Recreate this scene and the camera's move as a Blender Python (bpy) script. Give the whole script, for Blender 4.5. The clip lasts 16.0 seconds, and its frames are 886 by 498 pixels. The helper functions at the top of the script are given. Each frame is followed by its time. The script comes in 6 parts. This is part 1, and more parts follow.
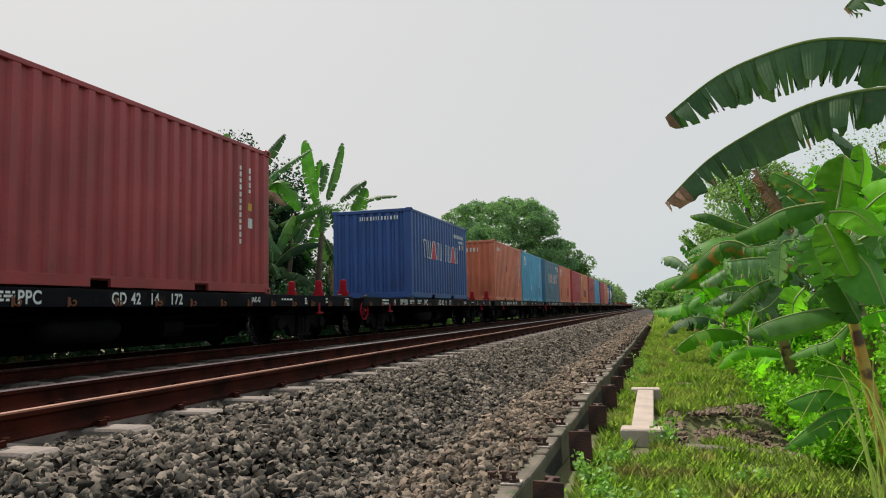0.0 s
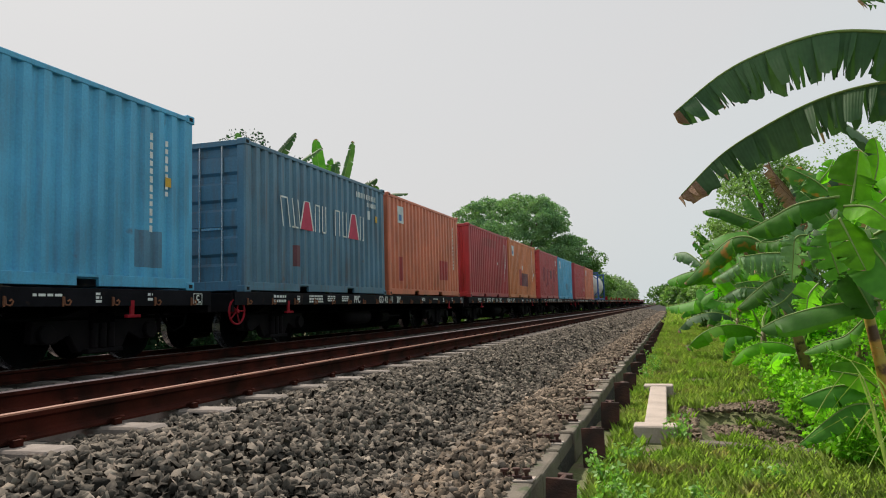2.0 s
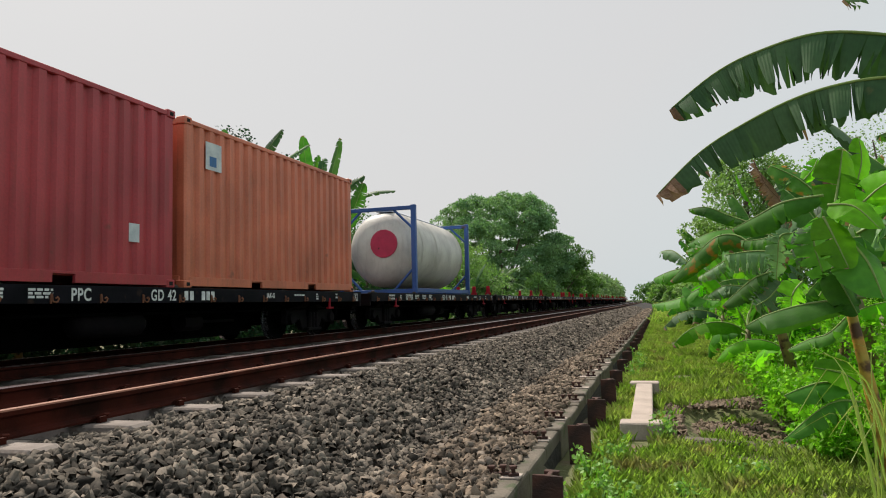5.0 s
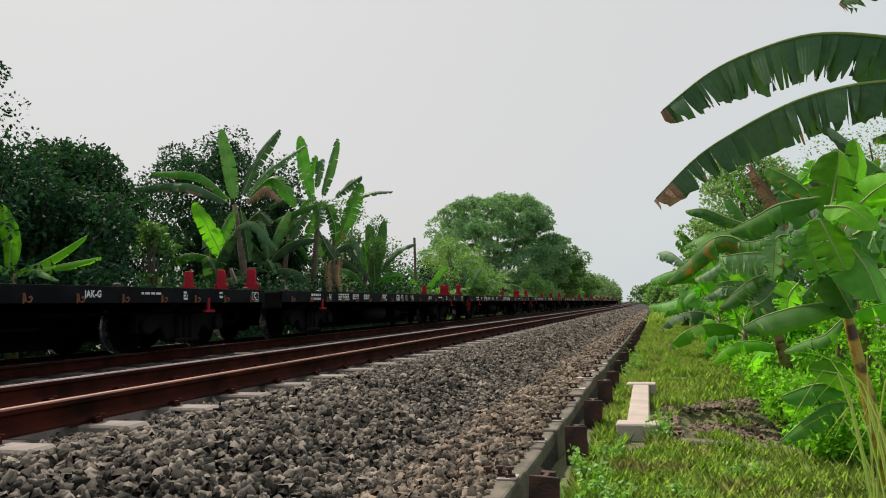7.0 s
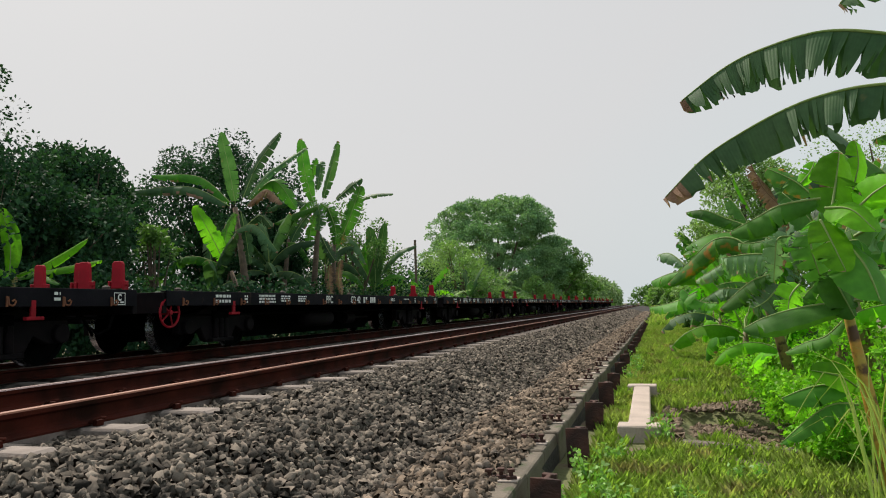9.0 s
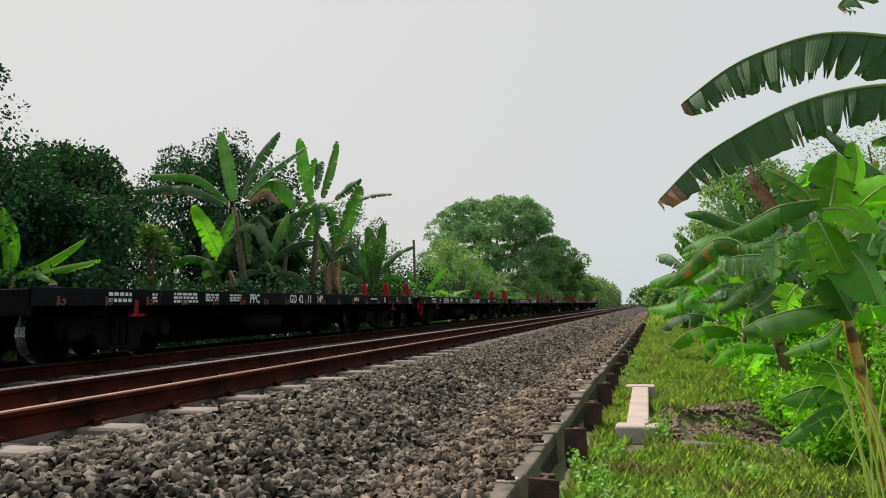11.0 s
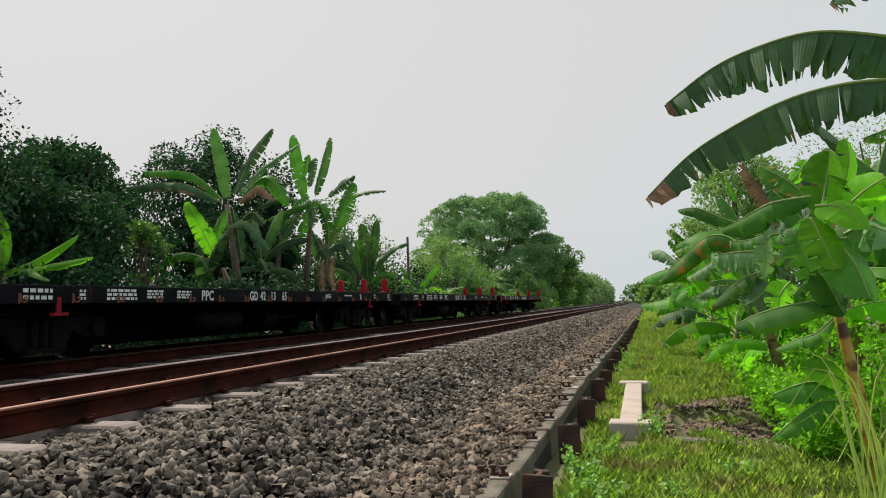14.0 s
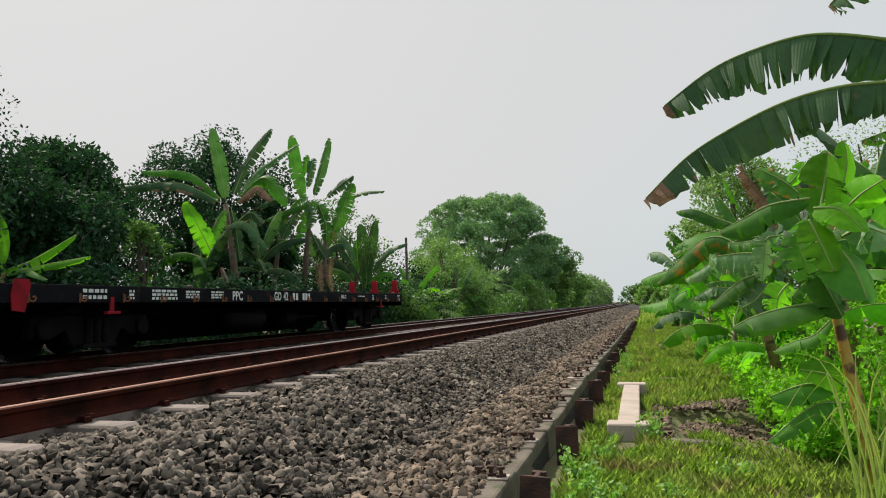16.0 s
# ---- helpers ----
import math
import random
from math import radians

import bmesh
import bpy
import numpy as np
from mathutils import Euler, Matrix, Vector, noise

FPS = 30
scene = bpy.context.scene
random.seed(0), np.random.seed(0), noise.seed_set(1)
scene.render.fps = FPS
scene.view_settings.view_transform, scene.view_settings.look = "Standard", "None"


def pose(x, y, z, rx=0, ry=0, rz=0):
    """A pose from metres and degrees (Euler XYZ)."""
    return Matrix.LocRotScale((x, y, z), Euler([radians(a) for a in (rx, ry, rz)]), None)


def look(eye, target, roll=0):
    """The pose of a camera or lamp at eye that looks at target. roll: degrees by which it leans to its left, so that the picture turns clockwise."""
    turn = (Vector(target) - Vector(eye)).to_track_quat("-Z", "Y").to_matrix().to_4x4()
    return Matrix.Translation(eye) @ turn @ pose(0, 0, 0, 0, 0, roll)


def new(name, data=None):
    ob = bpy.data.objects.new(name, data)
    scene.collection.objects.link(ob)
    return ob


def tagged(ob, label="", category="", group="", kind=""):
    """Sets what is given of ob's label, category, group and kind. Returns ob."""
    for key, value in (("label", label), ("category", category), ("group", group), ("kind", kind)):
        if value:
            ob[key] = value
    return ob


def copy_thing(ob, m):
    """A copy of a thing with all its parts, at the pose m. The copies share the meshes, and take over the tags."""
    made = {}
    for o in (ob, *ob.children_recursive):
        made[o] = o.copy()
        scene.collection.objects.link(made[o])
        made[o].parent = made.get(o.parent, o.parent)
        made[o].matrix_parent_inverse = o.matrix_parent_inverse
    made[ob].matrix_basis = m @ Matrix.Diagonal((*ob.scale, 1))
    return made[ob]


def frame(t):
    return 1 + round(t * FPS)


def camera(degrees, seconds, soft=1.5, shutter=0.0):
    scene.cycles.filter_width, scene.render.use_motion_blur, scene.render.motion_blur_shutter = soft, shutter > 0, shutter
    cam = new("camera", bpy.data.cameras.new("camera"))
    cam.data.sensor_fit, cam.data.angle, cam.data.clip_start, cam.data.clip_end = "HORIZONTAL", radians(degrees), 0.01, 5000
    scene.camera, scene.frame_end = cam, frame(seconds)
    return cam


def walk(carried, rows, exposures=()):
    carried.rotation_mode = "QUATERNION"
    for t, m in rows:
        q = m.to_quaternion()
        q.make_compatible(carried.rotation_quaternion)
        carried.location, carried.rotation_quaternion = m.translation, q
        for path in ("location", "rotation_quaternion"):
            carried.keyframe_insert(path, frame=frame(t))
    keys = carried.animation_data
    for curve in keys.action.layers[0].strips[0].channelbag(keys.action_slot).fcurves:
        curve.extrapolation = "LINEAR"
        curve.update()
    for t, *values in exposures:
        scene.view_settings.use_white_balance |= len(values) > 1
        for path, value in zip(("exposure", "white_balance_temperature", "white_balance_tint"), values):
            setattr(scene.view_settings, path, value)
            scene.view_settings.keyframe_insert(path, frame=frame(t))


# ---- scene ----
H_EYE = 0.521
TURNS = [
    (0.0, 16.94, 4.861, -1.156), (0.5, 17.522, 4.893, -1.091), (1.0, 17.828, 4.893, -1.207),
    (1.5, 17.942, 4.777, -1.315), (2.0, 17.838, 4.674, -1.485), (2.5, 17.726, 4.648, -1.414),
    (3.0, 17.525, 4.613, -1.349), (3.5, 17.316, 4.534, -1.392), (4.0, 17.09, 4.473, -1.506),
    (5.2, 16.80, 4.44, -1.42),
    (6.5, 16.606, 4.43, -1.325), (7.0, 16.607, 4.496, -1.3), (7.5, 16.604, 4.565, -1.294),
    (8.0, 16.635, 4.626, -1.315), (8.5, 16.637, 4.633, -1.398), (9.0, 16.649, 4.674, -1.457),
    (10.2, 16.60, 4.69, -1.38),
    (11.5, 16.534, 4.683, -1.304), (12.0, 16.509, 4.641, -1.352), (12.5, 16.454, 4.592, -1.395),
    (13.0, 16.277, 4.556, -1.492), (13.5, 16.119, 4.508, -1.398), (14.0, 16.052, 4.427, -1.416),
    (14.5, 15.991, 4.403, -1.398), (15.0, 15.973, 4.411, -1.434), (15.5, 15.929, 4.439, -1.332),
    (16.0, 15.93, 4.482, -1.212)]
cam = camera(63.5, 16.0, soft=1.05)
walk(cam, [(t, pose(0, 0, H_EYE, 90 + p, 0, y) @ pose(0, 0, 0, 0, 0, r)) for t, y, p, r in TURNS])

# ---- world, sun, exposure ----
SUN = Vector((-0.50, 0.42, 0.80)).normalized()
scene.view_settings.exposure = 0.0


def build_world():
    w = bpy.data.worlds.new("hazy_sky")
    w.use_nodes = True
    scene.world = w
    n, l = w.node_tree.nodes, w.node_tree.links
    n.clear()
    out, bg = n.new("ShaderNodeOutputWorld"), n.new("ShaderNodeBackground")
    sky = n.new("ShaderNodeTexSky")
    sky.sky_type, sky.sun_disc = "NISHITA", False
    sky.sun_elevation = math.asin(SUN.z)
    sky.sun_rotation = math.atan2(SUN.x, SUN.y)
    sky.air_density, sky.dust_density, sky.ozone_density = 1.0, 6.0, 1.0
    dim = n.new("ShaderNodeVectorMath")
    dim.operation = "SCALE"
    dim.inputs["Scale"].default_value = 0.11
    # humid haze: whiter towards the sun, a little bluer away from it
    tc, dot = n.new("ShaderNodeTexCoord"), n.new("ShaderNodeVectorMath")
    dot.operation = "DOT_PRODUCT"
    dot.inputs[1].default_value = SUN
    ramp = n.new("ShaderNodeValToRGB")
    e = ramp.color_ramp.elements
    e[0].position, e[0].color = 0.0, (0.60, 0.72, 0.75, 1)
    e[1].position, e[1].color = 0.62, (0.705, 0.705, 0.705, 1)
    e.new(0.30).color = (0.64, 0.725, 0.75, 1)
    mix = n.new("ShaderNodeMixRGB")
    mix.inputs[0].default_value = 0.93
    l.new(tc.outputs["Generated"], dot.inputs[0])
    l.new(dot.outputs["Value"], ramp.inputs[0])
    l.new(sky.outputs[0], dim.inputs[0])
    l.new(dim.outputs[0], mix.inputs[1])
    l.new(ramp.outputs[0], mix.inputs[2])
    l.new(mix.outputs[0], bg.inputs[0])
    l.new(bg.outputs[0], out.inputs[0])
    lamp = bpy.data.lights.new("sun", "SUN")
    lamp.energy, lamp.angle, lamp.color = 4.7, radians(3), (1.0, 0.92, 0.80)
    new("sun", lamp).matrix_world = look((0, 0, 60), Vector((0, 0, 60)) - SUN)


build_world()


# ---- materials ----
def mat(name, c1, c2=None, rough=0.7, metal=0.0, scale=3.0, bump=0.25, bscale=60.0, transl=0.0,
        island=0.0, per_object=0.0, streak=0.0, c3=None, patch=0.6, spec=0.5):
    """Two-scale procedural surface: broad blotches c1-c2, fine grain, patches of c3, optional rain streaks."""
    m = bpy.data.materials.new(name)
    m.use_nodes = True
    n, l = m.node_tree.nodes, m.node_tree.links
    n.clear()
    out, bs = n.new("ShaderNodeOutputMaterial"), n.new("ShaderNodeBsdfPrincipled")
    bs.inputs["Metallic"].default_value = metal
    bs.inputs["Specular IOR Level"].default_value = spec
    c2 = c2 or tuple(v * 0.7 for v in c1)
    tc = n.new("ShaderNodeTexCoord")

    def noise_at(s, detail, vec=None):
        t = n.new("ShaderNodeTexNoise")
        t.inputs["Scale"].default_value, t.inputs["Detail"].default_value = s, detail
        l.new(vec or tc.outputs["Object"], t.inputs["Vector"])
        return t.outputs["Fac"]

    def ramp_of(src, a, b):
        r = n.new("ShaderNodeMapRange")
        r.inputs["From Min"].default_value, r.inputs["From Max"].default_value = a, b
        l.new(src, r.inputs["Value"])
        return r.outputs[0]

    def blend(fac, a, b, mode="MIX"):
        x = n.new("ShaderNodeMixRGB")
        x.blend_type = mode
        for i, v in ((0, fac), (1, a), (2, b)):
            if isinstance(v, (int, float)):
                x.inputs[i].default_value = v
            elif isinstance(v, tuple):
                x.inputs[i].default_value = (*v, 1)
            else:
                l.new(v, x.inputs[i])
        return x.outputs[0]

    col = blend(ramp_of(noise_at(scale, 6), 0.35, 0.65), c1, c2)
    fine = noise_at(bscale, 4)
    col = blend(0.35, col, blend(ramp_of(fine, 0.3, 0.7), (0.35, 0.35, 0.35), (0.65, 0.65, 0.65)), "OVERLAY")
    if c3:
        col = blend(ramp_of(noise_at(scale * 1.7, 8), patch, patch + 0.09), col, c3)
    if streak:
        mp = n.new("ShaderNodeMapping")
        mp.inputs["Scale"].default_value = (5, 5, 0.45)
        l.new(tc.outputs["Object"], mp.inputs["Vector"])
        s = ramp_of(noise_at(2.2, 7, mp.outputs[0]), 0.5, 0.75)
        sm = n.new("ShaderNodeMath")
        sm.operation = "MULTIPLY"
        sm.inputs[1].default_value = streak
        l.new(s, sm.inputs[0])
        col = blend(sm.outputs[0], col, (0.13, 0.065, 0.04))
    if island or per_object:
        if island:
            g = n.new("ShaderNodeNewGeometry").outputs["Random Per Island"]
        else:
            g = n.new("ShaderNodeObjectInfo").outputs["Random"]
        k = island or per_object
        hsv = n.new("ShaderNodeHueSaturation")
        mr = n.new("ShaderNodeMapRange")
        mr.inputs["To Min"].default_value, mr.inputs["To Max"].default_value = 1 - k, 1 + k
        l.new(g, mr.inputs["Value"])
        l.new(mr.outputs[0], hsv.inputs["Value"])
        l.new(col, hsv.inputs["Color"])
        col = hsv.outputs[0]
    l.new(col, bs.inputs["Base Color"])
    rr = n.new("ShaderNodeMapRange")
    rr.inputs["To Min"].default_value, rr.inputs["To Max"].default_value = max(0.05, rough - 0.12), min(1, rough + 0.12)
    l.new(fine, rr.inputs["Value"])
    l.new(rr.outputs[0], bs.inputs["Roughness"])
    if bump:
        b = n.new("ShaderNodeBump")
        b.inputs["Strength"].default_value, b.inputs["Distance"].default_value = bump, 0.02
        l.new(fine, b.inputs["Height"])
        l.new(b.outputs[0], bs.inputs["Normal"])
    if transl:
        tr, ms = n.new("ShaderNodeBsdfTranslucent"), n.new("ShaderNodeMixShader")
        bright = blend(1.0, col, (1.15, 1.35, 0.6), "MULTIPLY")
        l.new(bright, tr.inputs["Color"])
        ms.inputs[0].default_value = transl
        l.new(bs.outputs[0], ms.inputs[1])
        l.new(tr.outputs[0], ms.inputs[2])
        l.new(ms.outputs[0], out.inputs[0])
    else:
        l.new(bs.outputs[0], out.inputs[0])
    return m


def paint(name, c, streak=0.35, k=0.72):
    return mat(name, c, tuple(v * k for v in c), rough=0.48, scale=1.1, bump=0.08, bscale=35, streak=streak,
               c3=(0.10, 0.045, 0.03), patch=0.70, spec=0.5)


M = dict(
    ballast=mat("ballast_stone", (0.185, 0.155, 0.127), (0.048, 0.041, 0.035), rough=0.92, scale=6, bscale=90, island=0.75, spec=0.15),
    old_ballast=mat("old_ballast_stone", (0.24, 0.185, 0.14), (0.085, 0.065, 0.05), rough=0.92, scale=6, bscale=90, island=0.6, spec=0.15),
    stone=mat("loose_stone", (0.19, 0.155, 0.128), (0.06, 0.05, 0.042), rough=0.92, scale=6, bscale=90, per_object=0.65, spec=0.15),
    # Near-black base puts the shade of the gaps between stones into the bed.
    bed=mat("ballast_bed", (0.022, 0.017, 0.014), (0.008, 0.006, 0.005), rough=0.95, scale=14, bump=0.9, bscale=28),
    rust=mat("rail_rust", (0.062, 0.011, 0.006), (0.016, 0.004, 0.002), spec=0.12, rough=0.85, scale=3, bump=0.2, bscale=70),
    railtop=mat("rail_running_face", (0.22, 0.085, 0.045), (0.13, 0.045, 0.025), rough=0.55, metal=0.4, scale=2, bump=0.05, bscale=90),
    polished=mat("polished_rail", (0.38, 0.30, 0.29), (0.28, 0.20, 0.19), rough=0.3, metal=0.9, scale=2, bump=0.03),
    sleeper=mat("sleeper_concrete", (0.27, 0.225, 0.20), (0.17, 0.138, 0.122), rough=0.9, scale=4, bump=0.3, bscale=50, c3=(0.17, 0.12, 0.09), patch=0.62, per_object=0.15),
    beam=mat("weathered_concrete", (0.17, 0.14, 0.11), (0.095, 0.08, 0.06), rough=0.92, scale=3, bump=0.35, bscale=45, c3=(0.07, 0.08, 0.04), patch=0.56),
    slab=mat("pale_concrete", (0.50, 0.41, 0.36), (0.38, 0.31, 0.27), rough=0.9, scale=3, bump=0.2, bscale=60, c3=(0.30, 0.24, 0.21), patch=0.66),
    oldrail=mat("old_rail_rust", (0.085, 0.032, 0.022), (0.03, 0.014, 0.011), rough=0.85, scale=7, bump=0.4, bscale=60),
    soil=mat("grassy_soil", (0.15, 0.16, 0.06), (0.09, 0.10, 0.035), rough=0.95, scale=1.3, bump=0.9, bscale=25, c3=(0.15, 0.105, 0.07), patch=0.54),
    earth=mat("bare_earth", (0.20, 0.145, 0.10), (0.11, 0.08, 0.055), rough=0.95, scale=5, bump=0.8, bscale=30),
    grass=mat("grass_blades", (0.29, 0.45, 0.075), (0.44, 0.51, 0.17), rough=0.7, scale=1.5, bump=0, transl=0.45, island=0.25, c3=(0.42, 0.38, 0.19), patch=0.58),
    weed=mat("weed_leaves", (0.15, 0.40, 0.02), (0.24, 0.50, 0.04), rough=0.55, scale=2, bump=0, transl=0.45, island=0.45, spec=0.2),
    reed=mat("reed_blades", (0.28, 0.40, 0.09), (0.42, 0.42, 0.16), rough=0.5, scale=3, bump=0, transl=0.35, island=0.25),
    leaf_dark=mat("tree_leaves_dark", (0.014, 0.046, 0.025), (0.036, 0.088, 0.041), rough=0.65, scale=0.8, bump=0, transl=0.25, island=0.5, spec=0.1),
    leaf_mid=mat("tree_leaves_mid", (0.065, 0.155, 0.03), (0.11, 0.21, 0.045), rough=0.55, scale=0.5, bump=0, transl=0.35, island=0.35),
    # Lightened and blued: distance haze is mixed into the leaf colour.
    leaf_great=mat("great_tree_leaves_hazed", (0.15, 0.28, 0.14), (0.22, 0.35, 0.17), rough=0.6, scale=0.25, bump=0, transl=0.3, island=0.35, spec=0.25),
    leaf_light=mat("tree_leaves_light", (0.17, 0.31, 0.09), (0.25, 0.37, 0.13), rough=0.6, scale=0.4, bump=0, transl=0.33, island=0.35, spec=0.25),
    # Pale grey-green, with the haze of the far line in the base colour.
    leaf_far=mat("tree_leaves_far_hazed", (0.17, 0.27, 0.12), (0.23, 0.32, 0.17), rough=0.6, scale=0.3, bump=0, transl=0.35, island=0.3),
    bark=mat("bark", (0.16, 0.11, 0.075), (0.09, 0.065, 0.05), rough=0.95, scale=6, bump=0.7, bscale=30),
    stem=mat("banana_stem", (0.24, 0.18, 0.06), (0.13, 0.12, 0.04), rough=0.6, scale=5, bump=0.3, bscale=30, c3=(0.06, 0.03, 0.018), patch=0.57),
    rib=mat("banana_midrib", (0.17, 0.27, 0.05), (0.22, 0.30, 0.08), rough=0.6, scale=4, bump=0.1),
    dry=mat("dry_leaf", (0.36, 0.22, 0.14), (0.22, 0.12, 0.08), rough=0.9, scale=6, bump=0.4, bscale=40, transl=0.2),
    # Base kept below real black paint: the shade under the wagons is coloured in.
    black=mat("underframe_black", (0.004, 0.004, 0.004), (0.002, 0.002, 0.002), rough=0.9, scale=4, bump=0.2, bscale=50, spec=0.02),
    sill=mat("sill_black_paint", (0.012, 0.011, 0.015), (0.006, 0.006, 0.008), rough=0.6, scale=2.5, bump=0.15, bscale=50, c3=(0.035, 0.022, 0.018), patch=0.62, spec=0.05),
    # Brown darkened to near-black, again for shade under the wagons.
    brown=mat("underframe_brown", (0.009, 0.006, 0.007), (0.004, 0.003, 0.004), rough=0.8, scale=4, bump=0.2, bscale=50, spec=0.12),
    deck=mat("deck_steel", (0.07, 0.05, 0.04), (0.035, 0.028, 0.025), rough=0.85, scale=2, bump=0.3, bscale=40),
    steel=mat("wheel_steel", (0.45, 0.45, 0.48), (0.32, 0.32, 0.35), rough=0.25, metal=0.9, scale=5, bump=0.1),
    hook=mat("hook_orange_rust", (0.26, 0.095, 0.04), (0.14, 0.05, 0.025), rough=0.8, scale=9, bump=0.3),
    red=mat("red_paint", (0.34, 0.010, 0.022), (0.20, 0.008, 0.015), spec=0.15, rough=0.65, scale=4, bump=0.1, c3=(0.12, 0.03, 0.02), patch=0.68),
    white=mat("white_marking", (0.80, 0.80, 0.78), (0.60, 0.60, 0.58), rough=0.7, scale=12, bump=0),
    sign=mat("sticker_white", (0.66, 0.68, 0.68), (0.50, 0.53, 0.55), rough=0.6, scale=5, bump=0),
    yellow=mat("yellow_label", (0.62, 0.36, 0.03), (0.5, 0.28, 0.03), rough=0.6, scale=5, bump=0),
    logored=mat("logo_red", (0.55, 0.03, 0.09), (0.45, 0.025, 0.07), rough=0.6, scale=5, bump=0),
    logoblue=mat("logo_blue", (0.05, 0.17, 0.42), (0.04, 0.13, 0.3), rough=0.6, scale=5, bump=0),
    tank=mat("tank_white", (0.66, 0.62, 0.56), (0.5, 0.46, 0.42), rough=0.5, scale=1.5, bump=0.05, streak=0.2),
    pale_weed=mat("pale_weed_leaves", (0.26, 0.44, 0.12), (0.18, 0.38, 0.06), rough=0.6, scale=3, bump=0, transl=0.35, island=0.3),
    pocket=mat("hole_shade", (0.008, 0.007, 0.007), rough=0.95, bump=0),
)
PAINT = dict(
    maroon=paint("maroon_paint", (0.38, 0.045, 0.05)),
    navy=paint("navy_paint", (0.022, 0.08, 0.29), 0.12),
    orange=paint("orange_brown_paint", (0.70, 0.19, 0.10), 0.25),
    sky=paint("light_blue_paint", (0.085, 0.40, 0.66), 0.25),
    slate=paint("slate_blue_paint", (0.09, 0.20, 0.30), 0.5),
    amber=paint("amber_paint", (0.70, 0.21, 0.075), 0.3),
    wine=paint("wine_red_paint", (0.47, 0.045, 0.055), 0.25),
    brick=paint("brick_red_paint", (0.47, 0.06, 0.07), 0.3),
    frameblue=paint("frame_blue_paint", (0.03, 0.10, 0.34), 0.15),
)
PAINT["patch_purple"] = paint("purple_patch", (0.16, 0.035, 0.055), 0.2)
PAINT["repaint"] = paint("crimson_repaint", (0.27, 0.022, 0.045), 0.15)
PAINT["patch_red"] = paint("red_patch", (0.42, 0.035, 0.035), 0.15)
PAINT["patch_blue"] = paint("grey_blue_patch", (0.09, 0.23, 0.36), 0.3)


def banana_mat(name, c1, c2, transl, dry=0.70, worn=(0.30, 0.20, 0.08), gloss=0.22, grain=1.6):
    """Leaf blade with fine cross veins and a few browned patches."""
    m = mat(name, c1, c2, rough=0.55, scale=grain, bump=0.0, bscale=25, transl=transl, c3=worn, patch=dry, spec=gloss, per_object=0.45)
    n, l = m.node_tree.nodes, m.node_tree.links
    uv, wv, b = n.new("ShaderNodeUVMap"), n.new("ShaderNodeTexWave"), n.new("ShaderNodeBump")
    wv.inputs["Scale"].default_value, wv.inputs["Distortion"].default_value = 5.0, 0.6
    b.inputs["Strength"].default_value, b.inputs["Distance"].default_value = 0.15, 0.006
    l.new(uv.outputs[0], wv.inputs["Vector"])
    l.new(wv.outputs["Fac"], b.inputs["Height"])
    for node in n:
        if node.type == "BSDF_PRINCIPLED":
            l.new(b.outputs[0], node.inputs["Normal"])
    return m


M["stem_young"] = mat("young_stem", (0.52, 0.25, 0.035), (0.42, 0.33, 0.06), rough=0.5, scale=4, bump=0.2, bscale=30, c3=(0.10, 0.045, 0.02), patch=0.53)
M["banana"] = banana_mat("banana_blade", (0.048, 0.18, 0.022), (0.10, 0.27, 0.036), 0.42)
# Brighter, yellower copy of the blade; sunlight is put into its colour.
M["banana_lit"] = banana_mat("banana_blade_lit", (0.11, 0.36, 0.012), (0.20, 0.50, 0.025), 0.55, 0.80)
M["banana_sere"] = banana_mat("banana_blade_yellowing", (0.05, 0.17, 0.02), (0.10, 0.26, 0.03), 0.45, 0.54, (0.42, 0.19, 0.03), grain=5.0)
# Paler, greyer base holds a sheen from the sky; gloss is raised too.
M["banana_pale"] = banana_mat("banana_blade_sheen", (0.085, 0.20, 0.075), (0.16, 0.29, 0.12), 0.3, 0.66, gloss=0.5)
M["banana_mid"] = banana_mat("banana_blade_mid_green", (0.055, 0.15, 0.03), (0.105, 0.22, 0.06), 0.26, 0.64)
# Greyed, darker copy of the blade; shade is put into its colour.
M["banana_grey"] = banana_mat("banana_blade_shade", (0.045, 0.115, 0.045), (0.09, 0.17, 0.07), 0.22, 0.70)


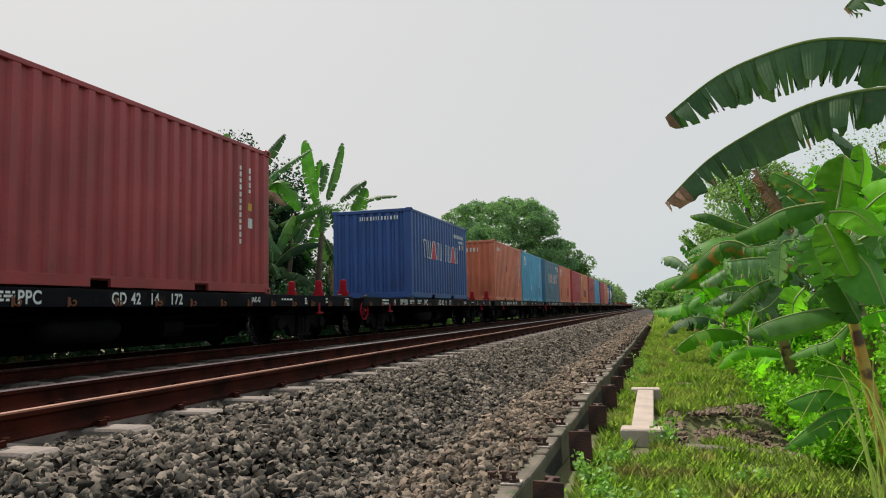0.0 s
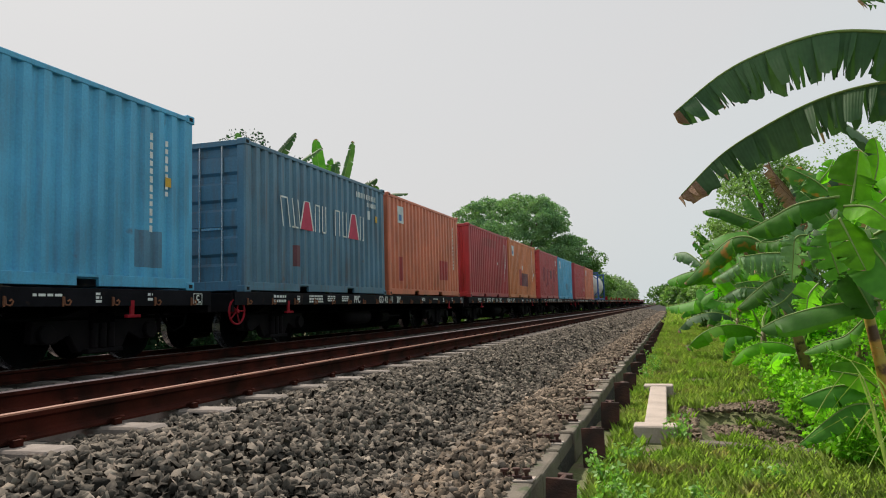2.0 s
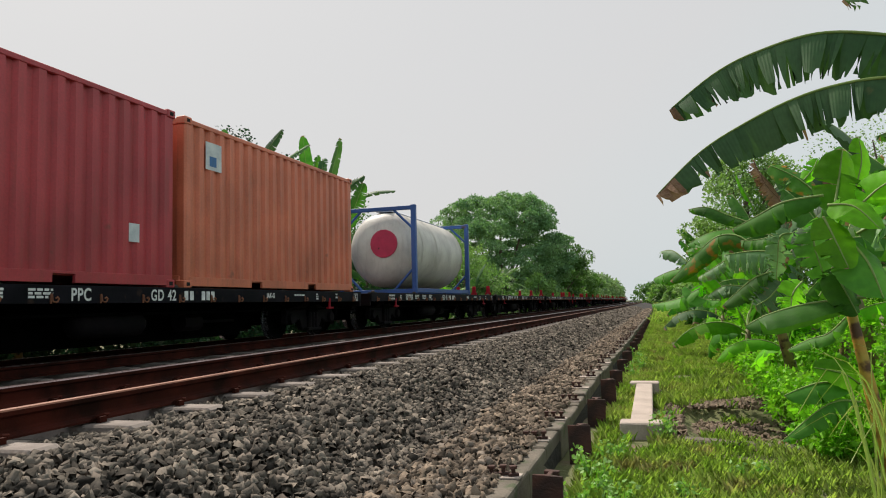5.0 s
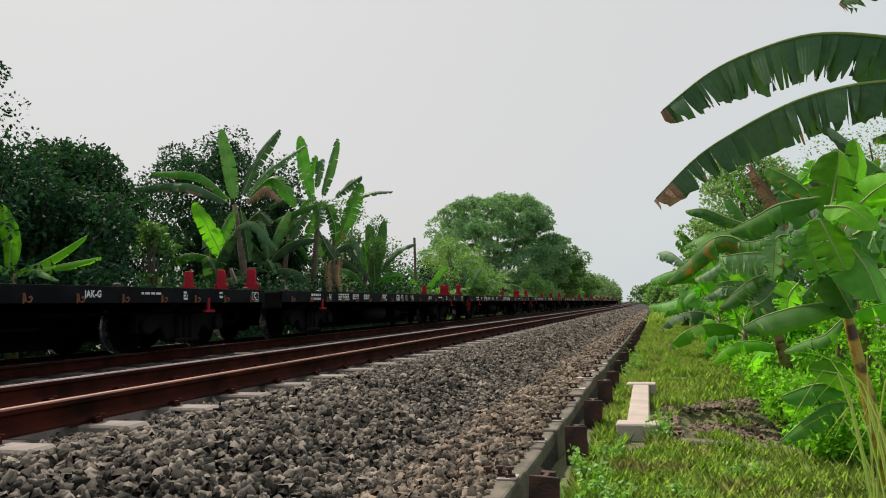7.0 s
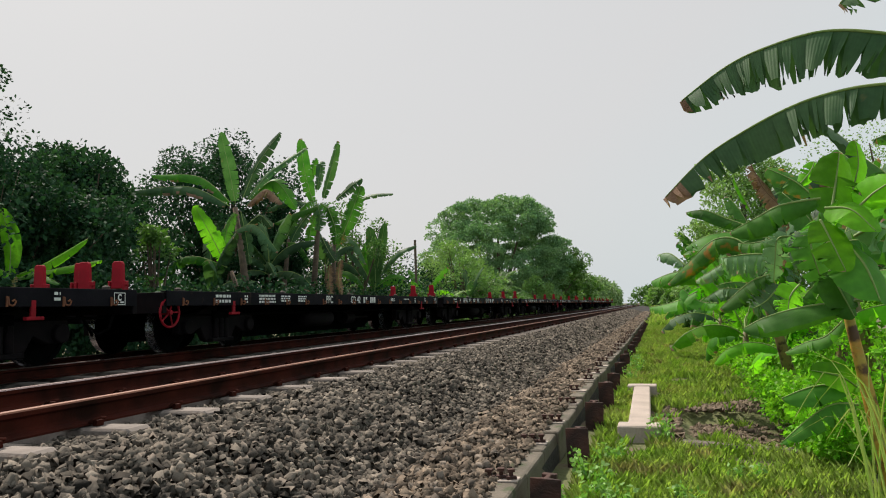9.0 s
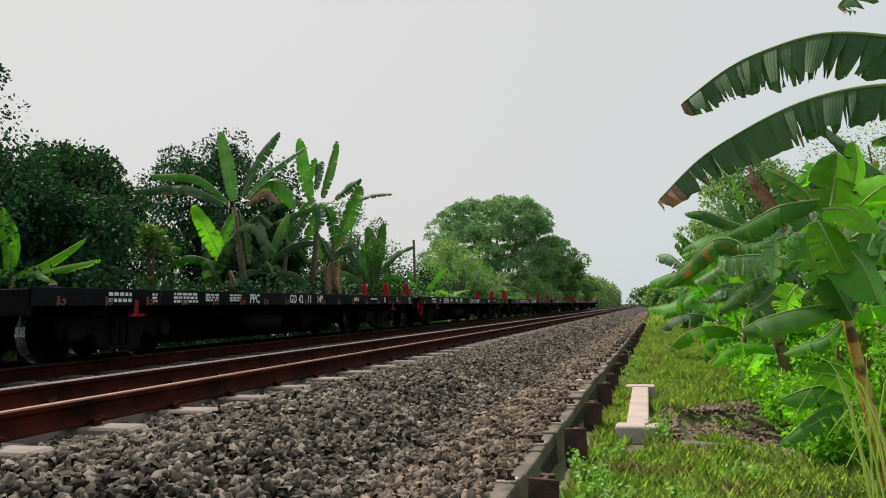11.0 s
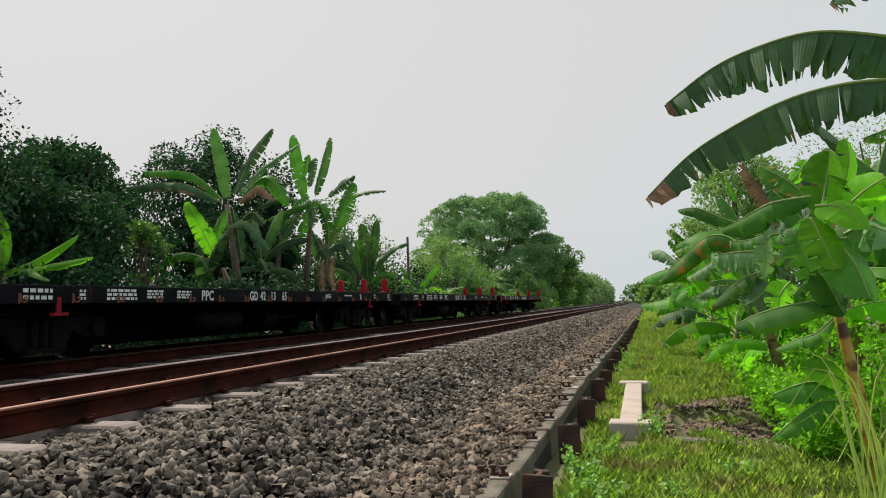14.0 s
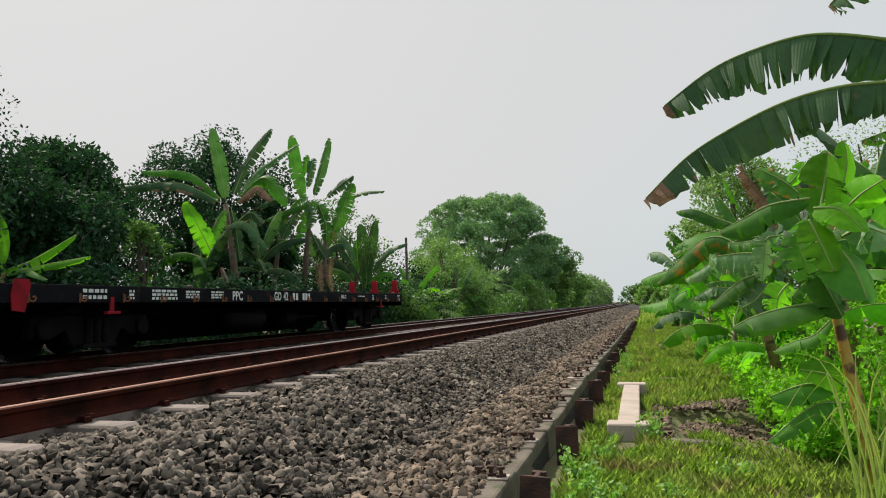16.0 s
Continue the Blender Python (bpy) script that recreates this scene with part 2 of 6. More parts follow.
# ---- mesh tools ----
class Geo:
    """Collects vertices and faces of one mesh."""

    def __init__(self):
        self.v, self.f, self.m = [], [], []

    def add(self, vs, fs, mi=0):
        o = len(self.v)
        self.v.extend(tuple(p) for p in vs)
        self.f.extend(tuple(i + o for i in f) for f in fs)
        self.m.extend([mi] * len(fs))
        return self

    def box(self, x0, x1, y0, y1, z0, z1, mi=0):
        vs = [(x, y, z) for z in (z0, z1) for y in (y0, y1) for x in (x0, x1)]
        return self.add(vs, [(0, 2, 3, 1), (4, 5, 7, 6), (0, 1, 5, 4), (2, 6, 7, 3), (0, 4, 6, 2), (1, 3, 7, 5)], mi)

    def tube(self, path, radii, seg=8, mi=0, caps=True):
        path = [Vector(p) for p in path]
        if isinstance(radii, (int, float)):
            radii = [radii] * len(path)
        vs, fs = [], []
        for i, p in enumerate(path):
            d = (path[min(i + 1, len(path) - 1)] - path[max(i - 1, 0)]).normalized()
            ref = Vector((0, 0, 1)) if abs(d.z) < 0.9 else Vector((1, 0, 0))
            a = d.cross(ref).normalized()
            b = d.cross(a)
            for k in range(seg):
                w = 2 * math.pi * k / seg
                vs.append(p + (a * math.cos(w) + b * math.sin(w)) * radii[i])
        for i in range(len(path) - 1):
            for k in range(seg):
                k2 = (k + 1) % seg
                fs.append((i * seg + k, i * seg + k2, (i + 1) * seg + k2, (i + 1) * seg + k))
        if caps:
            fs.append(tuple(range(seg))[::-1])
            fs.append(tuple((len(path) - 1) * seg + k for k in range(seg)))
        return self.add(vs, fs, mi)

    def prism(self, outline, axis, a, b, mi=0):
        """A closed outline of 2D points pushed along an axis from a to b."""
        put = {"x": lambda u, w, s: (s, u, w), "y": lambda u, w, s: (u, s, w), "z": lambda u, w, s: (u, w, s)}[axis]
        n = len(outline)
        vs = [put(u, w, a) for u, w in outline] + [put(u, w, b) for u, w in outline]
        fs = [tuple(range(n))[::-1], tuple(range(n, 2 * n))]
        fs += [(i, (i + 1) % n, n + (i + 1) % n, n + i) for i in range(n)]
        return self.add(vs, fs, mi)

    def mesh(self, name, bevel=0.0, smooth=False):
        me = bpy.data.meshes.new(name)
        me.from_pydata(self.v, [], self.f)
        me.polygons.foreach_set("material_index", self.m)
        bm = bmesh.new()
        bm.from_mesh(me)
        bmesh.ops.recalc_face_normals(bm, faces=bm.faces)
        if bevel:
            es = [e for e in bm.edges if len(e.link_faces) == 2 and e.calc_face_angle(0) > 0.6]
            bmesh.ops.bevel(bm, geom=es, offset=bevel, segments=1, profile=0.6, affect="EDGES", clamp_overlap=True)
        if smooth:
            for f in bm.faces:
                f.smooth = True
        bm.to_mesh(me)
        bm.free()
        return me


def part(name, me, material, parent, label="", m=None):
    """Link a mesh as one object under a thing or under a part."""
    if isinstance(me, Geo):
        me = me.mesh(name)
    if not me.materials:
        for x in (material if isinstance(material, (list, tuple)) else [material]):
            me.materials.append(x)
    ob = new(name, me)
    ob.parent = parent
    if m is not None:
        ob.matrix_basis = m
    if label:
        ob["label"] = label
    return ob


def thing(name, label, category, group="", kind="", m=None):
    ob = new(name)
    ob.empty_display_size = 0.1
    if m is not None:
        ob.matrix_basis = m
    return tagged(ob, label, category, group, kind)


def solid(name, me, material, label, category, group="", kind="", m=None):
    return tagged(part(name, me, material, None, "", m), label, category, group, kind)


def bulk(name, verts, faces, materials):
    """A large mesh of like polygons from arrays."""
    v, f = np.asarray(verts, np.float32), np.asarray(faces, np.int32)
    me = bpy.data.meshes.new(name)
    me.vertices.add(len(v))
    me.vertices.foreach_set("co", v.ravel())
    me.loops.add(f.size)
    me.loops.foreach_set("vertex_index", f.ravel())
    me.polygons.add(len(f))
    me.polygons.foreach_set("loop_start", np.arange(0, f.size, f.shape[1], dtype=np.int32))
    me.update(calc_edges=True)
    for x in materials:
        me.materials.append(x)
    return me


def bend(y):
    """The line swings gently to the left far ahead."""
    d = max(0.0, min(y, 300.0) - 50.0)
    return -7.2e-5 * d * d - 0.036 * max(0.0, y - 300.0)
# ---- ground, trackbed, tracks ----
X_NEAR, X_FAR = -4.10, -7.93     # track centres
Z_FAR = -0.07                    # rail top of the far track
STATIONS = [-6, -3, 0, 1, 2, 3, 4, 5, 6, 7, 8, 9, 10, 12, 14, 17, 20, 25, 30, 40, 50, 60, 75, 90, 110, 140, 180, 230, 300, 420, 700, 1500]


def sweep(section, ys=STATIONS):
    """A cross-section (x, z) carried along the line."""
    g, n = Geo(), len(section)
    vs = [(x + bend(y), y, z) for y in ys for x, z in section]
    fs = [(i * n + k, i * n + k + 1, (i + 1) * n + k + 1, (i + 1) * n + k) for i in range(len(ys) - 1) for k in range(n - 1)]
    return g.add(vs, fs)


def build_ground():
    xs = [-1500, -300, -80, -40, -20, -12.2, -11.2, -10.4, -0.95, -0.72, -0.5, -0.3, 0, 0.3, 0.6, 0.9, 1.2, 1.6, 2.2, 3, 5, 9, 20, 60, 300, 1500]
    ys = [-40, -10, 0, 2, 3, 3.5, 4, 4.5, 5, 5.5, 6, 6.4, 6.9, 7.4, 7.9, 8.3, 8.7, 9.2, 10, 11, 12, 14, 17, 20, 25, 30, 40, 60, 90, 140, 230, 400, 800, 2500]
    vs = []
    for y in ys:
        for x in xs:
            z = -0.69 if x > -3 else -0.95
            if -0.8 < x < 4:
                z += 0.07 * noise.noise((x * 1.4, y * 0.9, 2.0))
                if 0.15 < x < 1.7 and 6.45 < y < 8.4:
                    z -= 0.16
                z += 0.10 * max(0, min(1, (x - 1.0) / 1.5))
            if x < -12:
                z += 0.2 * noise.noise((x * 0.2, y * 0.2, 5.0))
            vs.append((x + (bend(y) if abs(x) < 30 else 0), y, z))
    n = len(xs)
    fs = [(j * n + i, j * n + i + 1, (j + 1) * n + i + 1, (j + 1) * n + i) for j in range(len(ys) - 1) for i in range(n - 1)]
    me = Geo().add(vs, fs).mesh("ground", smooth=True)
    solid("ground", me, M["soil"], "uneven grassy ground with bare brown patches beside the ballast", "ground", kind="structure")


def bed_z(x):
    """Height of the stone bed across the line."""
    pts = [(-11.3, -0.97), (-10.4, -0.62), (-9.2, -0.30), (-6.7, -0.28), (-6.1, -0.30), (-5.4, -0.24), (-3.3, -0.225), (-2.9, -0.212),
           (-2.3, -0.25), (-1.72, -0.445), (-1.52, -0.475), (-1.34, -0.44), (-0.94, -0.475), (-0.80, -0.52)]
    return float(np.interp(x, [p[0] for p in pts], [p[1] for p in pts]))


def build_bed():
    xs = [-11.3, -10.4, -9.2, -6.7, -6.1, -5.4, -4.4, -3.3, -2.9, -2.5, -2.1, -1.8, -1.5, -1.2, -0.94, -0.80]
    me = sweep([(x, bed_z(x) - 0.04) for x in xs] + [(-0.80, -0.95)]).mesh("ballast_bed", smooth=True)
    return solid("ballast_bed", me, M["bed"], "bed under the ballast of two railway tracks, near-black like shaded gaps", "ballast", kind="structure")


RAIL = [(-0.070, -0.159), (0.070, -0.159), (0.070, -0.146), (0.016, -0.128), (0.009, -0.110), (0.009, -0.052), (0.034, -0.036),
        (0.035, -0.010), (0.028, -0.001), (-0.028, -0.001), (-0.035, -0.010), (-0.034, -0.036), (-0.009, -0.052), (-0.009, -0.110), (-0.016, -0.128), (-0.070, -0.146)]


def rail_mesh(x, z, name):
    n = len(RAIL)
    ys = STATIONS[:-2]
    vs = [(x + u + bend(y), y, z + w) for y in ys for u, w in RAIL]
    fs, ms = [], []
    for j in range(len(ys) - 1):
        for k in range(n):
            k2 = (k + 1) % n
            fs.append((j * n + k, j * n + k2, (j + 1) * n + k2, (j + 1) * n + k))
            ms.append(1 if k in (7, 8, 9) else 0)
    g = Geo().add(vs, fs)
    g.m = ms
    return g.mesh(name)


def sleeper_mesh():
    """Tapered concrete monoblock with a lower waist."""
    g = Geo()
    cut = [(-1.0, 0.150, 0.10), (-0.97, 0.155, 0.105), (-0.40, 0.150, 0.11), (-0.2, 0.125, 0.095), (0.2, 0.125, 0.095), (0.40, 0.150, 0.11), (0.97, 0.155, 0.105), (1.0, 0.150, 0.10)]
    vs = []
    for x, top, w in cut:
        t = top - 0.155 - (0.012 if abs(x) == 1.0 else 0)
        vs += [(x, -w - 0.025, -0.20), (x, -w, t - 0.015), (x, -w + 0.015, t), (x, w - 0.015, t), (x, w, t - 0.015), (x, w + 0.025, -0.20)]
    fs = []
    for i in range(len(cut) - 1):
        for k in range(5):
            fs.append((i * 6 + k, i * 6 + k + 1, (i + 1) * 6 + k + 1, (i + 1) * 6 + k))
    fs += [(0, 5, 4, 3, 2, 1), tuple(42 + k for k in range(6))]
    return g.add(vs, fs).mesh("sleeper")


def clip_mesh():
    """Looped spring steel clip with its shoulder."""
    g = Geo()
    g.tube([(0.0, -0.05, 0.012), (0.03, -0.045, 0.035), (0.055, -0.01, 0.045), (0.05, 0.035, 0.038), (0.015, 0.05, 0.02), (-0.02, 0.03, 0.012), (-0.03, -0.005, 0.012)], 0.0085, 5)
    g.box(0.012, 0.045, -0.03, 0.03, -0.008, 0.028)
    return g.mesh("clip")


def build_tracks():
    sl, cl = sleeper_mesh(), clip_mesh()
    for xc, zt, what, near in ((X_NEAR, 0.0, "empty near track", True), (X_FAR, Z_FAR, "far track under the train", False)):
        tr = thing("railway_track", "narrow-gauge track of rusty rails on concrete sleepers, " + what, "railway track", kind="structure")
        for sx in (-1, 1):
            part("rail", rail_mesh(xc + sx * 0.566, zt, "rail"), [M["rust"], M["railtop"] if near and sx > 0 else M["polished"]], tr, "rusty steel rail with worn bright head")
        y = 2.27 - 8 * 0.748
        while y < (75 if near else 40):
            b = bend(y)
            s = part("sleeper", sl, M["sleeper"], tr, m=pose(xc + b + random.uniform(-0.015, 0.015), y, zt - 0.166, 0, 0, random.uniform(-0.6, 0.6)))
            if near and y < 32:
                for sx in (-1, 1):
                    for e in (-1, 1):
                        part("rail_clip", cl, M["rust"], s, m=pose(sx * 0.566 + e * 0.082, 0, 0.008, 0, 0, 0 if e > 0 else 180))
            y += 0.748


def stones_mesh(name, pts, sizes, rng, kind="ballast"):
    """Many angular stones in one mesh."""
    base = np.array([(-1, -1, -0.7), (1, -0.8, -0.7), (0.9, 1, -0.7), (-0.8, 0.9, -0.7), (-0.55, -0.7, 0.7), (0.75, -0.45, 0.55), (0.5, 0.65, 0.75), (-0.7, 0.35, 0.5)], float) * 0.5
    quads = np.array([(4, 5, 6, 7), (0, 1, 5, 4), (1, 2, 6, 5), (2, 3, 7, 6), (3, 0, 4, 7)])
    n = len(pts)
    v = base[None] + rng.uniform(-0.2, 0.2, (n, 8, 3))
    v *= sizes[:, None, None] * rng.uniform(0.7, 1.2, (n, 1, 3))
    a, b, c = rng.uniform(0, 6.283, n), rng.normal(0, 0.65, n), rng.normal(0, 0.65, n)
    ca, sa, cb, sb, cc, sc = np.cos(a), np.sin(a), np.cos(b), np.sin(b), np.cos(c), np.sin(c)
    z, o = np.zeros(n), np.ones(n)
    R1 = np.stack([np.stack([ca, -sa, z], 1), np.stack([sa, ca, z], 1), np.stack([z, z, o], 1)], 1)
    R2 = np.stack([np.stack([o, z, z], 1), np.stack([z, cb, -sb], 1), np.stack([z, sb, cb], 1)], 1)
    R3 = np.stack([np.stack([cc, z, sc], 1), np.stack([z, o, z], 1), np.stack([-sc, z, cc], 1)], 1)
    v = np.einsum("nij,nkj->nki", R1 @ R2 @ R3, v) + pts[:, None, :]
    f = (quads[None] + 8 * np.arange(n)[:, None, None]).reshape(-1, 4)
    return bulk(name, v.reshape(-1, 3), f, [M[kind]])


def bump_z(x, y):
    return 0.05 * noise.noise((x * 1.1, y * 0.8, 7.0)) + 0.025 * noise.noise((x * 3.1, y * 2.7, 1.0))


def build_ballast(bed):
    rng = np.random.default_rng(5)
    pts, sizes = [], []
    for y0, y1, dens, size in ((-5, 1.8, 420, 0.06), (1.8, 6, 1300, 0.044), (6, 12, 1200, 0.042), (12, 22, 800, 0.048), (22, 40, 380, 0.072), (40, 75, 130, 0.11)):
        n = int((y1 - y0) * 2.35 * dens)
        x, y = rng.uniform(-3.48, -0.90, n), rng.uniform(y0, y1, n)
        pts.append(np.stack([x, y], 1))
        sizes.append(size * rng.uniform(0.65, 1.3, n))
        m = int((y1 - y0) * 1.3 * dens * 0.2)
        pts.append(np.stack([rng.uniform(-6.9, -5.0, m), rng.uniform(y0, y1, m)], 1))
        sizes.append(size * rng.uniform(0.55, 1.3, m))
    p, s = np.concatenate(pts), np.concatenate(sizes)
    # sleeper ends stay bare
    k = np.round((p[:, 1] - 2.27) / 0.748)
    on = (np.abs(p[:, 1] - 2.27 - k * 0.748) < 0.13) & (p[:, 0] < -3.05) & (p[:, 0] > -5.3)
    p, s = p[~on], s[~on]
    z = np.array([bed_z(x) + (bump_z(x, y) if -3.0 < x < -1.0 else 0) + 0.010 for x, y in p])
    z = np.where((p[:, 0] < -3.2) & (p[:, 0] > -3.5), z - 0.012, z)
    p[:, 0] += np.array([bend(y) for y in p[:, 1]])
    p3 = np.column_stack([p, z + rng.uniform(-0.024, 0.026, len(p))])
    # grey fresh stone on the shoulder, browner old stone along the edge
    old = (p3[:, 0] - np.array([bend(y) for y in p3[:, 1]])) > -1.5 + rng.normal(0, 0.05, len(p3))
    ob = part("ballast_stones", stones_mesh("ballast_stones", p3[~old], s[~old], rng), M["ballast"], bed, "angular crushed stones, grey to brown")
    ob["kind"] = "stuff"
    solid("old_ballast_stones", stones_mesh("old_ballast_stones", p3[old], s[old], rng, "old_ballast"), M["old_ballast"], "tan brown crushed stones along the concrete edge", "ballast", kind="stuff")
    # the nearest stones, one by one
    shapes = []
    for i in range(8):
        me = stones_mesh("stone", np.zeros((1, 3)), np.array([0.050]), rng)
        me.materials.clear()
        shapes.append(me)
    for i in range(280):
        x, y = random.uniform(-2.9, -0.95), 2.6 + 2.6 * random.random() ** 1.2
        part("stone", shapes[i % 8], M["stone"], bed, m=pose(x, y, bed_z(x) + bump_z(x, y) + 0.03, random.uniform(-40, 40), random.uniform(-40, 40), random.uniform(0, 360)))


# ---- retaining edge beside the ballast ----
def build_edge():
    """Old concrete sleepers laid end to end, held by cut rail posts."""
    g = Geo()
    pr = [(-0.11, -0.24), (0.11, -0.24), (0.11, -0.012), (0.098, 0.0), (-0.098, 0.0), (-0.11, -0.012)]
    for a, b, dz in ((-1.0, -0.35, 0.0), (-0.35, 0.35, -0.012), (0.35, 1.0, 0.0)):
        g.prism([(u, w + (dz if w > -0.1 else 0)) for u, w in pr], "y", a, b)
    beam = g.mesh("edge_beam", bevel=0.008)
    seat = Geo().box(-0.105, 0.105, -0.055, 0.055, 0.0, 0.012).mesh("seat_pad", bevel=0.003)
    bolt = Geo().box(-0.028, 0.028, -0.022, 0.022, 0.0, 0.016).tube([(0, 0, 0.01), (0, 0, 0.055)], 0.013, 6).box(-0.02, 0.02, -0.02, 0.02, 0.04, 0.056).mesh("bolt")
    y = 2.60 - 3 * 2.03
    while y < 60:
        lift = random.uniform(-0.02, 0.02)
        ob = thing("edge_beam", "weathered concrete sleeper laid lengthwise to hold back ballast", "sleeper", "old sleepers edging the ballast",
                   m=pose(-0.915 + bend(y) + random.uniform(-0.015, 0.015), y, -0.45 + lift, random.uniform(-0.5, 0.5), random.uniform(-3, 2), random.uniform(-0.8, 0.8)))
        part("beam", beam, M["beam"], ob)
        if y < 26:
            for e in (-0.57, 0.57):
                s = part("seat_pad", seat, M["slab"], ob, "pale rail seat", m=pose(0, e, 0.0))
                for x in (-0.062, 0.0, 0.062):
                    if random.random() < 0.85:
                        part("bolt", bolt, M["oldrail"], s, "rusty bolt", m=pose(x, random.uniform(-0.015, 0.015), 0.012, 0, 0, random.uniform(-20, 20)))
        y += 2.03
    # posts: short lengths of old rail, foot towards the grass
    post = Geo().prism([(-0.006, 0.065), (-0.006, -0.065), (0.008, -0.065), (0.024, -0.012), (0.095, -0.009), (0.105, -0.032), (0.14, -0.032), (0.14, 0.032), (0.105, 0.032), (0.095, 0.009), (0.024, 0.012), (0.008, 0.065)], "z", -1.25, 0).mesh("edge_post", bevel=0.003)
    y = 3.95 - 4 * 1.52
    while y < 40:
        solid("edge_post", post, M["oldrail"], "rusty upright length of old rail bracing a concrete beam", "post", "rail posts along the ballast edge",
              m=pose(-0.635 + bend(y), y, -0.415 + random.uniform(-0.015, 0.03), random.uniform(-3, 3), random.uniform(-2, 4), 90 + random.uniform(-8, 8)) @ Matrix.Diagonal((1, 1.3, 1, 1)))
        y += 1.52 if y < 9 else 1.62


def build_path_slabs():
    # raised concrete walk slab on two cross pieces
    b = thing("concrete_footbridge", "pale concrete slab resting across two short crosspieces on grass", "concrete slab", m=pose(-0.245, 8.30, -0.565, 0, 0, 0.8))
    part("deck_slab", Geo().box(-0.10, 0.10, -1.5, 1.5, -0.09, 0.0).mesh("deck_slab", bevel=0.01), M["slab"], b)
    for y in (-1.62, 1.56):
        part("crosspiece", Geo().box(-0.185, 0.185, -0.12, 0.12, -0.24, 0.012).mesh("crosspiece", bevel=0.012), M["slab"], b, m=pose(0, y, 0))
    solid("concrete_kerb", Geo().box(-0.46, 0.46, -0.07, 0.07, -0.20, 0.0).mesh("concrete_kerb", bevel=0.015), M["beam"],
          "stained concrete kerb lying across a shallow ditch", "kerb", m=pose(0.56, 6.25, -0.63, 0, 0.6, -13))
    solid("ditch_wall", Geo().box(-0.36, 0.36, -0.08, 0.08, -0.3, 0.0).mesh("ditch_wall", bevel=0.03), M["earth"],
          "crumbling mossy ditch edge of earth and stone", "ditch edge", m=pose(0.70, 8.75, -0.68, 0, 1.0, -14))
    # clods and rubble in the ditch
    rng = np.random.default_rng(9)
    n = 2000
    x, y = rng.uniform(-0.05, 1.25, n), rng.uniform(6.1, 9.4, n)
    p = np.column_stack([x, y, [ground_z(u, v) + 0.008 for u, v in zip(x, y)]])
    me = stones_mesh("rubble", p, 0.042 * rng.uniform(0.4, 1.5, n), rng)
    me.materials.clear()
    solid("rubble", me, M["earth"], "brown clods and broken stones in the ditch", "rubble", kind="stuff")


# ---- train ----
PITCH, SIDE = 13.639, 1.22
DECK_Z = 0.84


def run(t):
    """How far the first slot of wagon zero is ahead of the eye, in metres."""
    return 15.822 - 16.552 * t + 0.04268 * t * t + 0.003084 * t ** 3


def train_rows(offset, z):
    rows = []
    for i in range(33):
        t = i * 0.5
        y = run(t) + offset
        turn = math.degrees(math.atan2(bend(y - 1) - bend(y + 1), 2.0))
        rows.append((t, pose(X_FAR + bend(y), y, z, 0, 0, turn)))
    return rows


def wheel_mesh():
    g = Geo()
    prof = [(0.0, -0.06), (0.09, -0.06), (0.10, -0.03), (0.33, -0.02), (0.345, -0.05), (0.387, -0.05), (0.387, 0.05), (0.41, 0.055), (0.41, 0.085), (0.345, 0.085), (0.33, 0.03), (0.10, 0.03), (0.09, 0.07), (0.0, 0.07)]
    seg, n = 20, 14
    vs = [(x, r * math.cos(2 * math.pi * k / seg), r * math.sin(2 * math.pi * k / seg)) for k in range(seg) for r, x in prof]
    fs, ms = [], []
    for k in range(seg):
        for i in range(n - 1):
            fs.append((k * n + i, k * n + i + 1, ((k + 1) % seg) * n + i + 1, ((k + 1) % seg) * n + i))
            ms.append(1 if i in (5, 6, 7) else 0)
    g.add(vs, fs)
    g.m = ms
    return g.mesh("wheel")


def bogie_frame_mesh():
    """Cast side frame: arched top, spring window, axle boxes."""
    g = Geo()
    out = [(-1.05, -0.10), (-1.02, 0.16), (-0.55, 0.22), (-0.25, 0.34), (0.25, 0.34), (0.55, 0.22), (1.02, 0.16), (1.05, -0.10), (0.72, -0.12), (0.50, -0.02), (0.36, -0.24), (-0.36, -0.24), (-0.50, -0.02), (-0.72, -0.12)]
    g.prism(out, "x", -0.06, 0.06)
    for y in (-0.87, 0.87):
        g.tube([(-0.05, y, 0.0), (0.13, y, 0.0)], 0.12, 10)
    for y in (-0.14, 0.0, 0.14):
        g.tube([(0.09, y, -0.20), (0.09, y, 0.12)], 0.055, 8)
    g.box(-0.05, 0.16, -0.3, 0.3, -0.26, -0.20)
    return g.mesh("side_frame", bevel=0.012)


